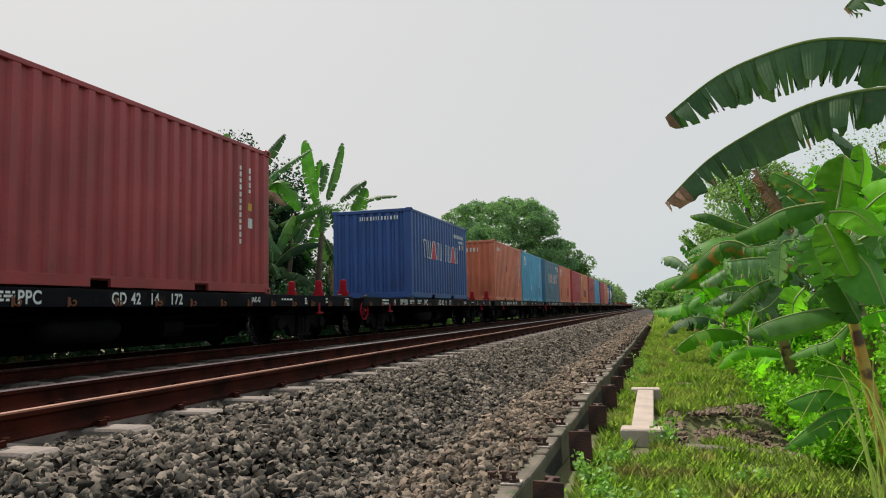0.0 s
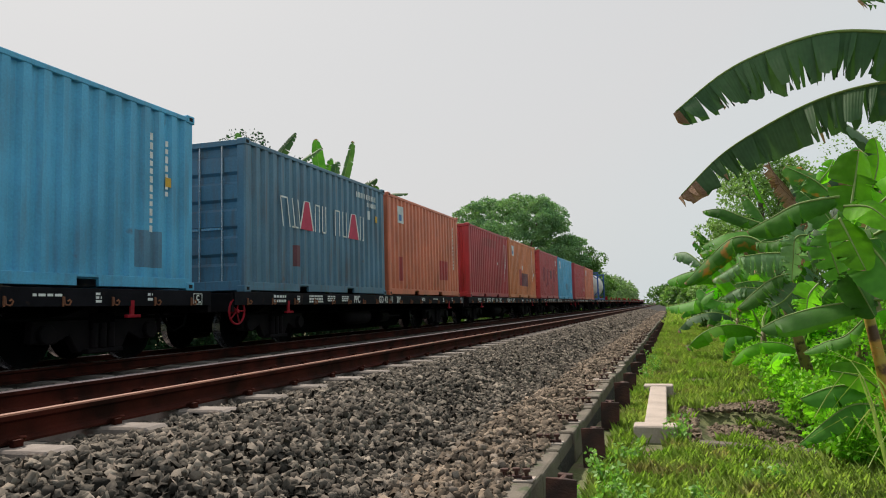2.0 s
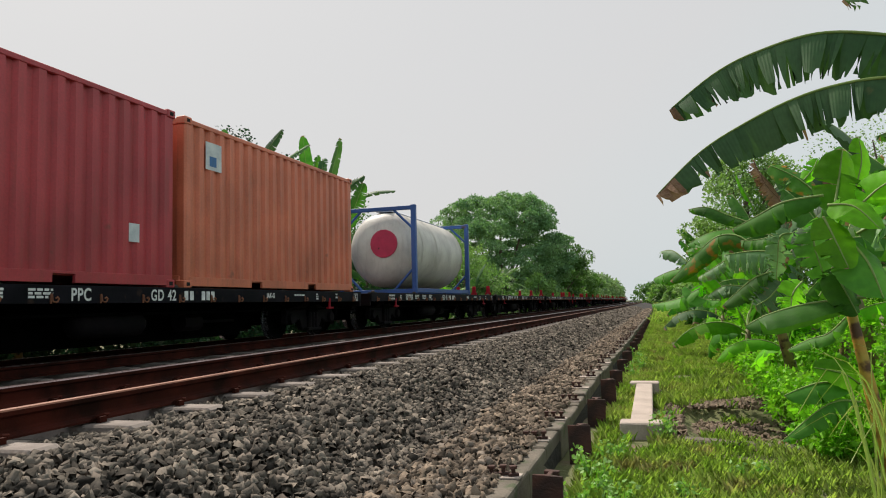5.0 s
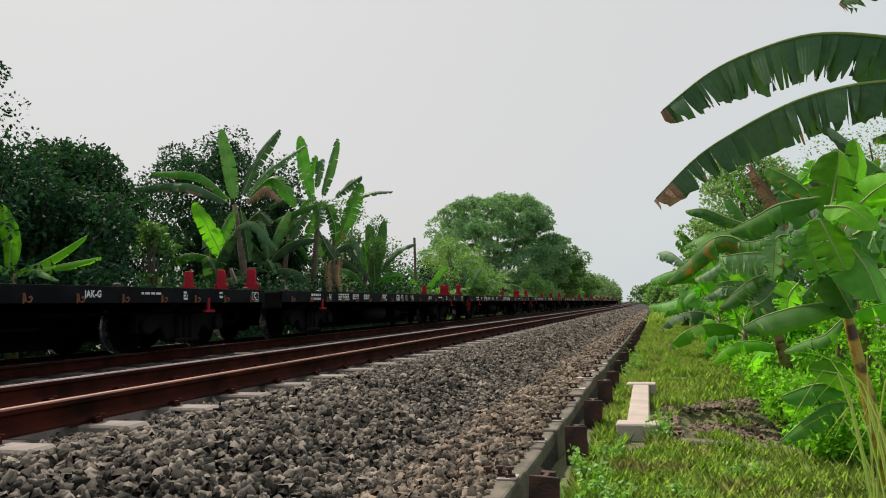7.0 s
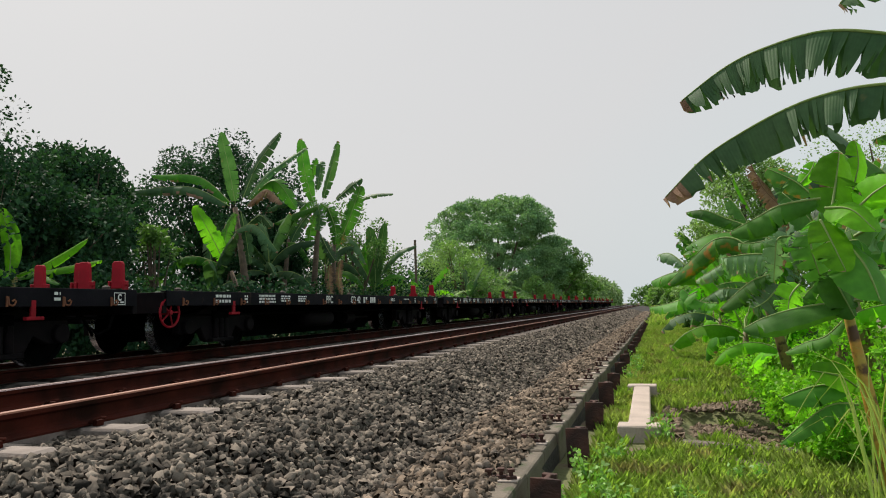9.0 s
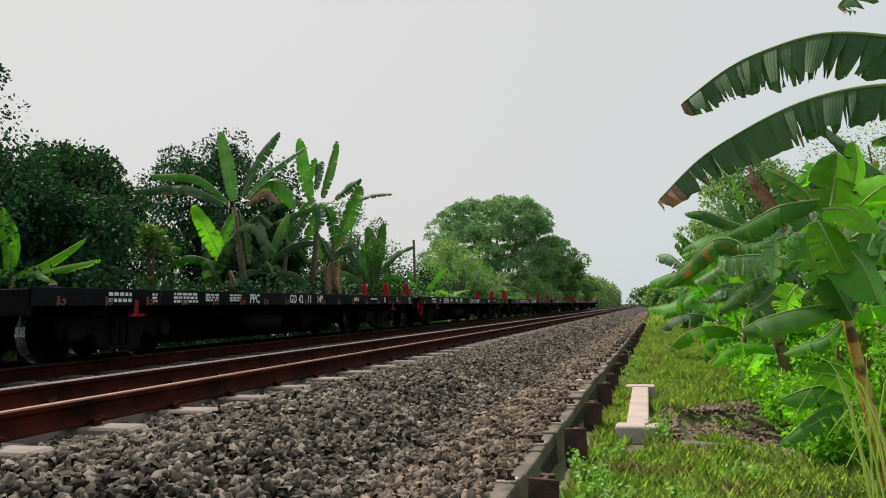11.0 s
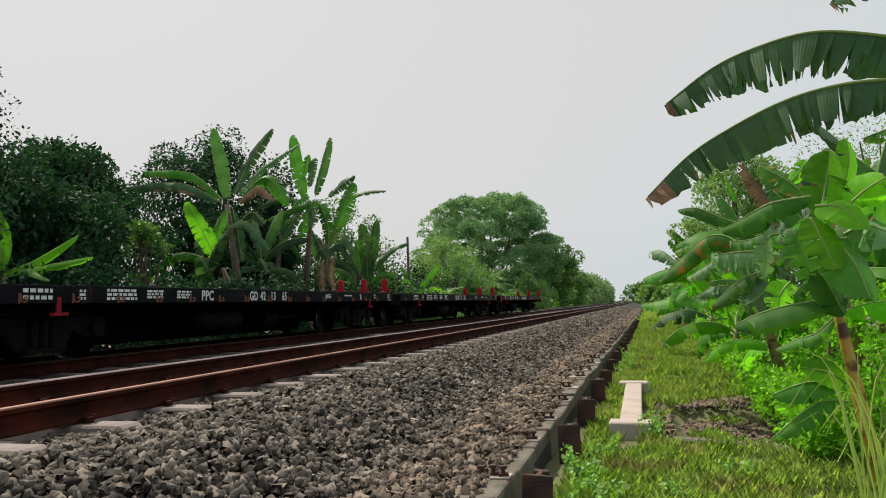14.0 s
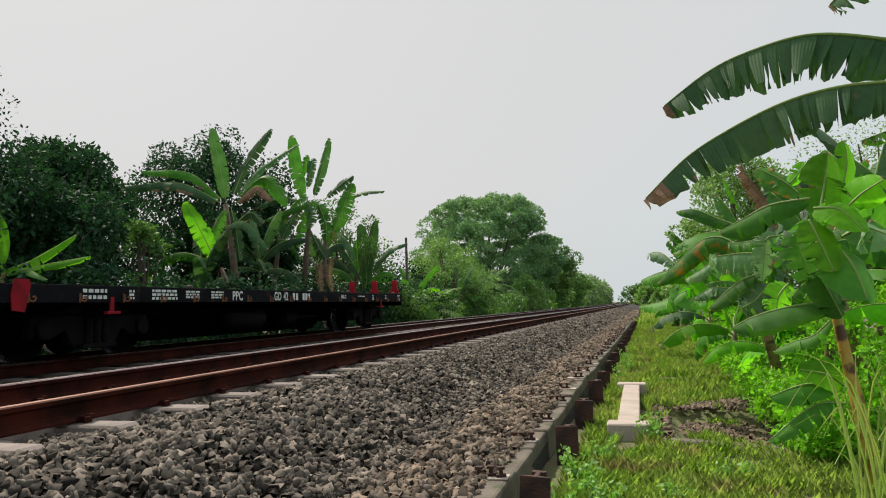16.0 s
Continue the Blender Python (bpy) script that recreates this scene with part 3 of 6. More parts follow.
def build_wagon():
    """Container flat wagon, built once; its deck top is the origin."""
    w = thing("flat_wagon", "long black steel container flat wagon with white lettering", "railway wagon", "wagons of the freight train")
    L = 6.515
    for sx in (-1, 1):
        g = Geo().prism([(sx * u, v) for u, v in ((1.16, 0.02), (1.257, 0.02), (1.257, -0.195), (1.16, -0.195), (1.16, -0.18), (1.24, -0.18), (1.24, 0.004), (1.16, 0.004))], "y", -L, L)
        part("side_sill", g.mesh("side_sill", bevel=0.004), M["sill"], w)
    part("deck_plate", Geo().box(-1.15, 1.15, -L, L, -0.05, -0.012).mesh("deck_plate"), M["deck"], w)
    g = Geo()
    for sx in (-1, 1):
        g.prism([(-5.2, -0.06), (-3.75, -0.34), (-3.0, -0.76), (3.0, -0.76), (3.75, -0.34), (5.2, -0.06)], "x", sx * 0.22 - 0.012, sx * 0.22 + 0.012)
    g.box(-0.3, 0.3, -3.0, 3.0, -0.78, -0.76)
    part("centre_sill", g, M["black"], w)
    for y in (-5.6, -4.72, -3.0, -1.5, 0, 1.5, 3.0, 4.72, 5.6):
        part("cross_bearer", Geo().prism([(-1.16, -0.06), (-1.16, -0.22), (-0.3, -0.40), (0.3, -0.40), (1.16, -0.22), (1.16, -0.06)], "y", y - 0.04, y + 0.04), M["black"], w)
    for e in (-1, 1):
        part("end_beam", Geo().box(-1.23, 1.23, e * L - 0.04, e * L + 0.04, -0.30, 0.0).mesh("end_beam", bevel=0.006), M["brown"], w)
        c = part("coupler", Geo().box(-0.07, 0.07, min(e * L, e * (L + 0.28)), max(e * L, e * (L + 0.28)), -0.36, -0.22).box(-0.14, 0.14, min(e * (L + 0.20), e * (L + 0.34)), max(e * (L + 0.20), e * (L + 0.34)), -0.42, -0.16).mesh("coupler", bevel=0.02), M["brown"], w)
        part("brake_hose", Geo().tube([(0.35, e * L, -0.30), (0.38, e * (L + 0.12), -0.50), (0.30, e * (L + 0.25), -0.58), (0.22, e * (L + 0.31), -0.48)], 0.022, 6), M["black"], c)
    fr, wh = bogie_frame_mesh(), wheel_mesh()
    zc = -0.835 + Z_FAR + 0.387
    sets = []
    for e in (-1, 1):
        yb = e * 4.72
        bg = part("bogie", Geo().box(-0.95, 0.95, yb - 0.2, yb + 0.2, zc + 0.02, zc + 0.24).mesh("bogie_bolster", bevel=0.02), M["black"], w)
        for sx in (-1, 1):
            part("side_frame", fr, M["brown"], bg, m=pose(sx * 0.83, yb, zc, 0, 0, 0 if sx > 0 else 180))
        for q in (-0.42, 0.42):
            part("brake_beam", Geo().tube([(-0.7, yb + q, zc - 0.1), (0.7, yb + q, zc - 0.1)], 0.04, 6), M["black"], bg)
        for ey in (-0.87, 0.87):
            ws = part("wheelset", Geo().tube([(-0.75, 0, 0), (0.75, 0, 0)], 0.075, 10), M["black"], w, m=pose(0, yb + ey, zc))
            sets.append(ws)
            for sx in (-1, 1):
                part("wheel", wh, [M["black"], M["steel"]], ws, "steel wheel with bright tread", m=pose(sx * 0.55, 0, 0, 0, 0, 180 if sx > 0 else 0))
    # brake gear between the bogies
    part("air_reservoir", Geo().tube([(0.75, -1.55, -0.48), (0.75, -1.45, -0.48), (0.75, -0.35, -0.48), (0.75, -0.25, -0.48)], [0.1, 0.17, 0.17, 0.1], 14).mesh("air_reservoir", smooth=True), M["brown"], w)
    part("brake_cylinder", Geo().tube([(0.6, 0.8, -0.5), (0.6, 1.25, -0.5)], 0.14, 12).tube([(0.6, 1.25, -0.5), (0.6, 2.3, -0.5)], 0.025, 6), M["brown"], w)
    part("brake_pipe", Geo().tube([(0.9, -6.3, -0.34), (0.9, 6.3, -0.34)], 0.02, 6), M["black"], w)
    # lashing rings along the sill
    ring = Geo().box(-0.006, 0.012, -0.085, -0.062, -0.075, 0.07).tube([(0.0, -0.055, 0.06), (0.012, -0.05, -0.045), (0.02, 0.0, -0.06), (0.02, 0.035, -0.045), (0.022, 0.05, 0.0), (0.02, 0.03, 0.02), (0.012, 0.0, 0.0)], 0.014, 5).mesh("lashing_ring")
    for i in range(17):
        y = -6.1 + i * 12.2 / 16
        part("lashing_ring", ring, M["hook"], w, "rusty orange lashing ring", m=pose(1.264, y, -0.135) @ Matrix.Diagonal((0.8, 0.8, 0.8, 1)))
    jack = Geo().box(-0.01, 0.02, -0.035, 0.035, -0.12, 0.08).box(-0.01, 0.05, -0.12, 0.12, -0.145, -0.105).mesh("jacking_bracket", bevel=0.006)
    for y in (-4.83, 4.87):
        part("jacking_bracket", jack, M["red"], w, "red jacking bracket", m=pose(1.24, y, -0.20))
    # container locks on the deck
    for y in (-6.10, 0.0, 6.10, -3.03, 3.03):
        for sx in (-1, 1):
            part("container_lock", Geo().box(-0.07, 0.07, -0.09, 0.09, -0.02, 0.03).tube([(0, 0, 0.02), (0, 0, 0.055), (0, 0, 0.075)], [0.05, 0.05, 0.02], 8).mesh("container_lock"), M["deck"], w, m=pose(sx * 1.13, y, 0))
    # white stencils on the near sill that cannot be read
    def bars(y, z, rows, width, hgt, gap):
        g = Geo()
        rr = random.Random(int(y * 100))
        for r in range(rows):
            u = 0.0
            while u < width:
                k = rr.uniform(0.04, 0.11)
                g.box(1.2572, 1.2592, y + u, y + min(u + k, width), z - r * (hgt + gap), z - r * (hgt + gap) + hgt)
                u += k + 0.025
        part("stencil", g, M["white"], w, "small white stencilled lines")["kind"] = "stuff"
    for y, z, rows, width, hgt, gap in ((-5.34, -0.07, 2, 0.41, 0.045, 0.035), (-4.52, -0.06, 3, 0.10, 0.03, 0.016), (-4.06, -0.05, 3, 0.56, 0.035, 0.018),
                                        (-3.3, -0.05, 3, 0.34, 0.028, 0.014), (-2.65, -0.05, 3, 0.34, 0.028, 0.014), (3.35, -0.08, 1, 0.40, 0.03, 0.0), (4.25, -0.06, 3, 0.09, 0.03, 0.015), (5.15, -0.06, 2, 0.09, 0.035, 0.03)):
        bars(y, z, rows, width, hgt, gap)
    return w, sets


def stanchions(w, spare):
    """Red folding end posts at the rear of the deck, shouldered and hinged on a clevis."""
    me = Geo().prism([(-0.085, 0.05), (0.085, 0.05), (0.075, 0.30), (0.07, 0.38), (0.05, 0.41), (-0.05, 0.41), (-0.07, 0.38), (-0.075, 0.30)], "x", -0.035, 0.035)
    me.box(-0.06, 0.06, -0.115, -0.088, 0.0, 0.15).box(-0.06, 0.06, 0.088, 0.115, 0.0, 0.15).tube([(0, -0.13, 0.10), (0, 0.13, 0.10)], 0.02, 8)
    me = me.mesh("folding_post", bevel=0.008)
    for x, y in ((1.09, 6.36), (0.50, 6.33), (-0.18, 6.33)) + (((0.68, 6.22),) if spare else ()):
        part("folding_post", me, M["red"], w, "bright red folding end post", m=pose(x, y, -0.01, 0, 0, 90 + 8 * x))


def brake_wheel(w):
    g = Geo()
    ring = [(0.0, 0.21 * math.cos(a), 0.21 * math.sin(a)) for a in [2 * math.pi * k / 20 for k in range(21)]]
    g.tube(ring, 0.017, 6)
    for k in range(5):
        a = 2 * math.pi * k / 5
        g.tube([(0, 0, 0), (0, 0.2 * math.cos(a), 0.2 * math.sin(a))], 0.012, 5)
    g.tube([(-0.12, 0, 0), (0.03, 0, 0)], 0.035, 8)
    part("brake_wheel", g, M["red"], w, "red hand brake wheel", m=pose(1.22, -6.40, -0.29))


def lettering(w, text, y, z, size, name, x=1.2585):
    cu = bpy.data.curves.new("text", "FONT")
    cu.body, cu.size, cu.extrude, cu.space_character = text, size, 0.001, 1.1
    cu.offset = 0.004
    ob = bpy.data.objects.new("text", cu)
    scene.collection.objects.link(ob)
    dg = bpy.context.evaluated_depsgraph_get()
    me = bpy.data.meshes.new_from_object(ob.evaluated_get(dg))
    bpy.data.objects.remove(ob)
    me.materials.clear()
    part(name, me, M["white"], w, "white painted lettering " + text, m=pose(x, y, z) @ pose(0, 0, 0, 90, 0, 90) @ Matrix.Diagonal((0.92, 1.12, 1, 1)))


NUMBERS = {-1: ("42 14 172"), 0: "42 11 175", 1: "42 13 214", 2: "42 11 209", 3: "42 12 477", 4: "42 13 215", 7: "42 13 145", 8: "42 11 146", 12: "42 11 149", 15: "42 13 65", 16: "42 12 226"}


# where class and number stand along each sill
MARKS_AT = {-1: (-2.28, -0.89), 8: (-1.47, -0.46), 9: (-1.78, -0.32), 10: (-1.43, -0.17)}


def build_train():
    first, sets = build_wagon()
    wagons = {}
    for k in range(-1, 18):
        wagons[k] = first if k == -1 else copy_thing(first, Matrix.Identity(4))
    for k, w in wagons.items():
        if k in (-1, 0) or k >= 6:
            stanchions(w, k in (8, 9))
        if k in (0, 2, 5, 9, 10, 13):
            brake_wheel(w)
        at, num = MARKS_AT.get(k, (-2.05, -0.66)), NUMBERS.get(k, "")
        lettering(w, "PPC", at[0], -0.16, 0.19, "class_lettering")
        words = ["GD"] + (num.split() if num else ["42"])
        for word, u in zip(words, (0.0, 0.35, 0.71, 1.13)):
            lettering(w, word, at[1] + u, -0.16, 0.19, "number_lettering")
        if not num:
            g = Geo()
            for u in (0.72, 0.85, 1.13, 1.25, 1.37):
                g.box(1.2572, 1.2592, at[1] + u, at[1] + u + 0.085, -0.16, -0.025)
            part("worn_number", g, M["white"], w, "white worn number marks")["kind"] = "stuff"
        g = Geo()
        for y0, y1, z0, z1 in ((6.10, 6.30, -0.03, -0.02), (6.10, 6.30, -0.18, -0.17), (6.10, 6.11, -0.17, -0.03), (6.29, 6.30, -0.17, -0.03), (6.13, 6.18, -0.155, -0.135), (6.21, 6.27, -0.155, -0.135)):
            g.box(1.2572, 1.2592, y0, y1, z0, z1)
        part("plate_outline", g, M["white"], w, "small white boxed plate")
        lettering(w, "C", 6.165, -0.12, 0.10, "plate_lettering")
        lettering(w, "JAK-G", 2.35, -0.12, 0.105, "depot_lettering")
    tail = wagons[17]
    part("tail_board", Geo().prism([(-0.12, -0.28), (0.05, -0.30), (0.12, 0.0), (0.10, 0.07), (-0.10, 0.07), (-0.14, -0.1)], "x", 0, 0.012).mesh("tail_board"), M["red"], tail, "red cloth-like marker board hung on the sill", m=pose(1.265, -6.25, 0.0))
    loads = build_loads()
    return wagons, loads


def corrugated(length, z0, z1, period, depth, name):
    """Pressed trapezoid sheet along y, outward is +x."""
    n = max(1, round((length - 0.1) / period))
    p = (length - 0.1) / n
    line = [(0.0, -length / 2)]
    for i in range(n):
        y = -length / 2 + 0.05 + i * p
        line += [(0.0, y + 0.20 * p), (-depth, y + 0.36 * p), (-depth, y + 0.64 * p), (0.0, y + 0.80 * p)]
    line.append((0.0, length / 2))
    m = len(line)
    vs = [(x, y, z) for z in (z0, z1) for x, y in line]
    fs = [(i, i + 1, m + i + 1, m + i) for i in range(m - 1)]
    return Geo().add(vs, fs).mesh(name)


CL, CW, CH = 6.058, 2.438, 2.591
SHEETS = {}


def build_container(color, label, door=False, decals=()):
    c = thing("shipping_container", label, "shipping container", "containers on the train")
    pt = PAINT[color]

    def own(key, make):
        if (key, color) not in SHEETS:
            SHEETS[(key, color)] = make()
        return SHEETS[(key, color)]

    hx, hy = CW / 2, CL / 2
    for sx in (-1, 1):
        part("side_panel", own("side", lambda: corrugated(CL - 0.22, 0.17, CH - 0.09, 0.278, 0.05, "side_panel")), pt, c, m=pose(sx * (hx - 0.014), 0, 0, 0, 0, 0 if sx > 0 else 180))
        part("top_rail", own("toprail", lambda: Geo().box(-0.03, 0.03, -hy + 0.1, hy - 0.1, CH - 0.10, CH - 0.03).mesh("top_rail", bevel=0.008)), pt, c, m=pose(sx * (hx - 0.035), 0, 0))
        e, low, top = hy - 0.1, 0.03, 0.17
        line = [(-e, low), (-1.20, low), (-1.20, 0.135), (-0.86, 0.135), (-0.86, low), (0.86, low), (0.86, 0.135), (1.20, 0.135), (1.20, low), (e, low), (e, top), (-e, top)]
        g = Geo().prism(line, "x", -0.025, 0.025)
        part("bottom_rail", own("botrail", lambda: g.mesh("bottom_rail", bevel=0.004)), pt, c, m=pose(sx * (hx - 0.03), 0, 0))
        for sy in (-1, 1):
            part("corner_post", own("post", lambda: Geo().prism([(-0.08, -0.06), (0.05, -0.06), (0.075, -0.03), (0.075, 0.07), (-0.02, 0.07), (-0.08, 0.02)], "z", 0.118, CH - 0.118).mesh("corner_post", bevel=0.006)), pt, c, m=pose(sx * (hx - 0.08), sy * (hy - 0.08), 0, 0, 0, 0 if sx * sy < 0 else 90 * sx))
            for z in (0, CH - 0.118):
                ca = part("corner_casting", own("casting", lambda: Geo().box(-0.081, 0.081, -0.089, 0.089, 0, 0.118).mesh("corner_casting", bevel=0.012)), pt, c, m=pose(sx * (hx - 0.078), sy * (hy - 0.086), z))
                # a thin near-black plate paints the shade inside the casting's opening
                part("casting_hole", own("hole", lambda: Geo().prism([(-0.038, 0.032), (0.038, 0.032), (0.038, 0.086), (-0.038, 0.086)], "x", -0.002, 0.002).mesh("casting_hole")), M["pocket"], ca, m=pose(sx * 0.0825, 0, 0))
    part("roof_panel", own("roof", lambda: Geo().add([(x, y, CH - (0.03 if abs(y * 5) % 2 < 1 else 0.045)) for y in np.linspace(-hy + 0.12, hy - 0.12, 61) for x in (-hx + 0.05, hx - 0.05)], [(2 * i, 2 * i + 1, 2 * i + 3, 2 * i + 2) for i in range(60)]).mesh("roof_panel")), pt, c)
    part("floor_pan", own("floor", lambda: Geo().box(-hx + 0.06, hx - 0.06, -hy + 0.1, hy - 0.1, 0.12, 0.16).mesh("floor_pan")), pt, c)
    for sy in (-1, 1):
        for za, zb in ((CH - 0.12, CH - 0.02), (0.03, 0.19)):
            part("end_rail", Geo().box(-hx + 0.1, hx - 0.1, sy * (hy - 0.06) - 0.05, sy * (hy - 0.06) + 0.05, za, zb).mesh("end_rail", bevel=0.008), pt, c)
        if sy < 0 and door:
            for sx in (-1, 1):
                g = Geo()
                x0, x1 = (0.01, hx - 0.16) if sx > 0 else (-hx + 0.16, -0.01)
                z0 = 0.19
                for k in range(5):
                    a, b = z0 + k * 0.46, z0 + k * 0.46 + 0.46
                    g.add([(x, y, z) for y, z in ((-hy + 0.05, a), (-hy + 0.05, a + 0.25), (-hy + 0.10, a + 0.30), (-hy + 0.10, b - 0.05), (-hy + 0.05, b)) for x in (x0, x1)], [(2 * i, 2 * i + 1, 2 * i + 3, 2 * i + 2) for i in range(4)])
                d = part("door", g.mesh("door"), pt, c)
                for fx in (0.3, 0.72):
                    x = sx * fx * (hx - 0.16)
                    part("lock_rod", Geo().tube([(x, -hy + 0.03, 0.12), (x, -hy + 0.03, CH - 0.08)], 0.017, 8), M["steel"], d, "grey locking rod")
                    part("lock_handle", Geo().box(min(x, x - sx * 0.4), max(x, x - sx * 0.4), -hy + 0.015, -hy + 0.03, 1.05, 1.09), M["steel"], d)
        else:
            part("end_panel", own("end", lambda: corrugated(CW - 0.28, 0.18, CH - 0.11, 0.25, 0.055, "end_panel")), pt, c, m=pose(0, sy * (hy - 0.03), 0, 0, 0, -90 if sy < 0 else 90))
    for d in decals:
        d(c)
    return c


def on_side(y0, y1, z0, z1, material, name, label, proud=0.0):
    """A sticker on the crests of the near side, or paint that follows the pressed sheet."""
    def go(c):
        if name.endswith("patch"):
            length, depth = CL - 0.22, 0.05
            n = round((length - 0.1) / 0.278)
            p = (length - 0.1) / n
            line = []
            for i in range(n):
                y = -length / 2 + 0.05 + i * p
                line += [(0.0, y + 0.20 * p), (-depth, y + 0.36 * p), (-depth, y + 0.64 * p), (0.0, y + 0.80 * p)]
            ys, xs = [q[1] for q in line], [q[0] for q in line]
            cut = [y0] + [y for y in ys if y0 < y < y1] + [y1]
            pts = [(CW / 2 - 0.0125 + float(np.interp(y, ys, xs)), y) for y in cut]
            m = len(pts)
            vs = [(x, y, z) for z in (z0, z1) for x, y in pts]
            me = Geo().add(vs, [(i, i + 1, m + i + 1, m + i) for i in range(m - 1)]).mesh(name)
        else:
            me = Geo().box(CW / 2 - 0.0125, CW / 2 - 0.0095 + proud, y0, y1, z0, z1).mesh(name)
        part(name, me, material, c, label)
    return go


def column_marks(y, z0, z1, name="code_marking"):
    """Unreadable white code running down the side."""
    def go(c):
        g, z, r = Geo(), z1, random.Random(int(y * 50))
        while z > z0:
            h = r.uniform(0.06, 0.10)
            g.box(CW / 2 - 0.0125, CW / 2 - 0.010, y, y + 0.055, z - h, z)
            z -= h + 0.035
        part(name, g, M["white"], c, "white code marks down the side")["kind"] = "stuff"
    return go


def row_marks(y0, y1, z, h, name="code_marking", end=False, mt=None):
    def go(c):
        g, u, r = Geo(), y0, random.Random(int(y0 * 70 + z * 9))
        while u < y1:
            k = h * r.uniform(0.22, 0.5)
            if end:
                g.box(u, u + k, -CL / 2 + 0.012, -CL / 2 + 0.016, z, z + h)
            else:
                g.box(CW / 2 - 0.0125, CW / 2 - 0.010, u, u + k, z, z + h)
            u += k + h * r.uniform(0.3, 0.6)
        part(name, g, mt or M["white"], c, "white code marks")["kind"] = "stuff"
    return go


def big_logo():
    """Large outlined block shapes, two of them filled red."""
    def go(c):
        x0, x1 = CW / 2 - 0.0125, CW / 2 - 0.0095
        y, h, z = -1.89, 0.55, 1.22
        for i, (w, kind) in enumerate(((0.66, "w"), (0.52, "a"), (0.48, "n"), (0.26, ""), (0.56, "n"), (0.56, "a"), (0.20, "n"))):
            if kind == "a":
                g = Geo().prism([(y + w * 0.32, z + h), (y + w * 0.70, z + h), (y + w, z), (y, z)], "x", x0, x1 + 0.0004)
                part("logo_shape", g, M["logored"], c, "red wedge of the logo")
                g = Geo()
                for a, b in (((y, z), (y + w * 0.32, z + h)), ((y + w * 0.70, z + h), (y + w, z)), ((y + w * 0.32, z + h), (y + w * 0.7, z + h))):
                    g.prism([(a[0] - 0.022, a[1]), (a[0] + 0.022, a[1] + 0.012), (b[0] + 0.022, b[1] + 0.012), (b[0] - 0.022, b[1])], "x", x0, x1 + 0.001)
                part("logo_outline", g, M["white"], c, "white logo outline")
            elif kind:
                t, g = 0.03, Geo()
                sl = 0.10 if kind == "w" else 0.0
                for u in ((0, w * 0.36, w * 0.64, w - t) if w > 0.3 else (0, w - t)):
                    g.prism([(y + u + sl, z), (y + u + t + sl, z), (y + u + t, z + h), (y + u, z + h)], "x", x0, x1)
                g.box(x0, x1, y, y + w * 0.36, z + h - t, z + h).box(x0, x1, y + w * 0.64, y + w, z, z + t)
                part("logo_outline", g, M["white"], c, "white outlined logo block")
            y += w + 0.07
    return go


def build_tank():
    c = thing("tank_container", "white tank in a blue steel container frame", "tank container", "containers on the train")
    hx, hy, b = CW / 2, CL / 2, PAINT["frameblue"]
    for sy in (-1, 1):
        g = Geo()
        for sx in (-1, 1):
            g.box(sx * (hx - 0.08) - 0.07, sx * (hx - 0.08) + 0.07, sy * (hy - 0.08) - 0.07, sy * (hy - 0.08) + 0.07, 0, CH)
        for z in (0.08, CH - 0.08):
            g.box(-hx, hx, sy * (hy - 0.08) - 0.05, sy * (hy - 0.08) + 0.05, z - 0.06, z + 0.06)
        g.tube([(-hx + 0.1, sy * (hy - 0.08), 0.75), (-0.5, sy * (hy - 0.08), 0.1)], 0.04, 6).tube([(hx - 0.1, sy * (hy - 0.08), 0.75), (0.5, sy * (hy - 0.08), 0.1)], 0.04, 6)
        g.tube([(-hx + 0.1, sy * (hy - 0.08), CH - 0.7), (-0.5, sy * (hy - 0.08), CH - 0.1)], 0.04, 6).tube([(hx - 0.1, sy * (hy - 0.08), CH - 0.7), (0.5, sy * (hy - 0.08), CH - 0.1)], 0.04, 6)
        part("end_frame", g.mesh("end_frame", bevel=0.01), b, c)
    for sx in (-1, 1):
        part("bottom_rail", Geo().box(sx * (hx - 0.08) - 0.05, sx * (hx - 0.08) + 0.05, -hy, hy, 0.03, 0.16).mesh("bottom_rail", bevel=0.01), b, c)
    ys = [(-2.86, 0.02), (-2.84, 0.35), (-2.76, 0.7), (-2.62, 0.95), (-2.42, 1.10), (-2.2, 1.15), (2.2, 1.15), (2.42, 1.10), (2.62, 0.95), (2.76, 0.7), (2.84, 0.35), (2.86, 0.02)]
    t = part("tank", Geo().tube([(0, y, 1.36) for y, r in ys], [r for y, r in ys], 32).mesh("tank", smooth=True), M["tank"], c, "white riveted tank barrel with domed ends")
    for y in (-2.15, -0.75, 0.75, 2.15):
        part("band", Geo().tube([(0, y - 0.03, 1.36), (0, y + 0.03, 1.36)], 1.165, 32, caps=False), M["tank"], t)
    part("emblem", Geo().tube([(0.15, -2.86, 1.5), (0.15, -2.80, 1.5)], 0.42, 18), M["logored"], t, "dark round emblem")
    part("walkway", Geo().box(-0.25, 0.25, -2.4, 2.4, 2.5, 2.53), M["steel"], c)
    return c


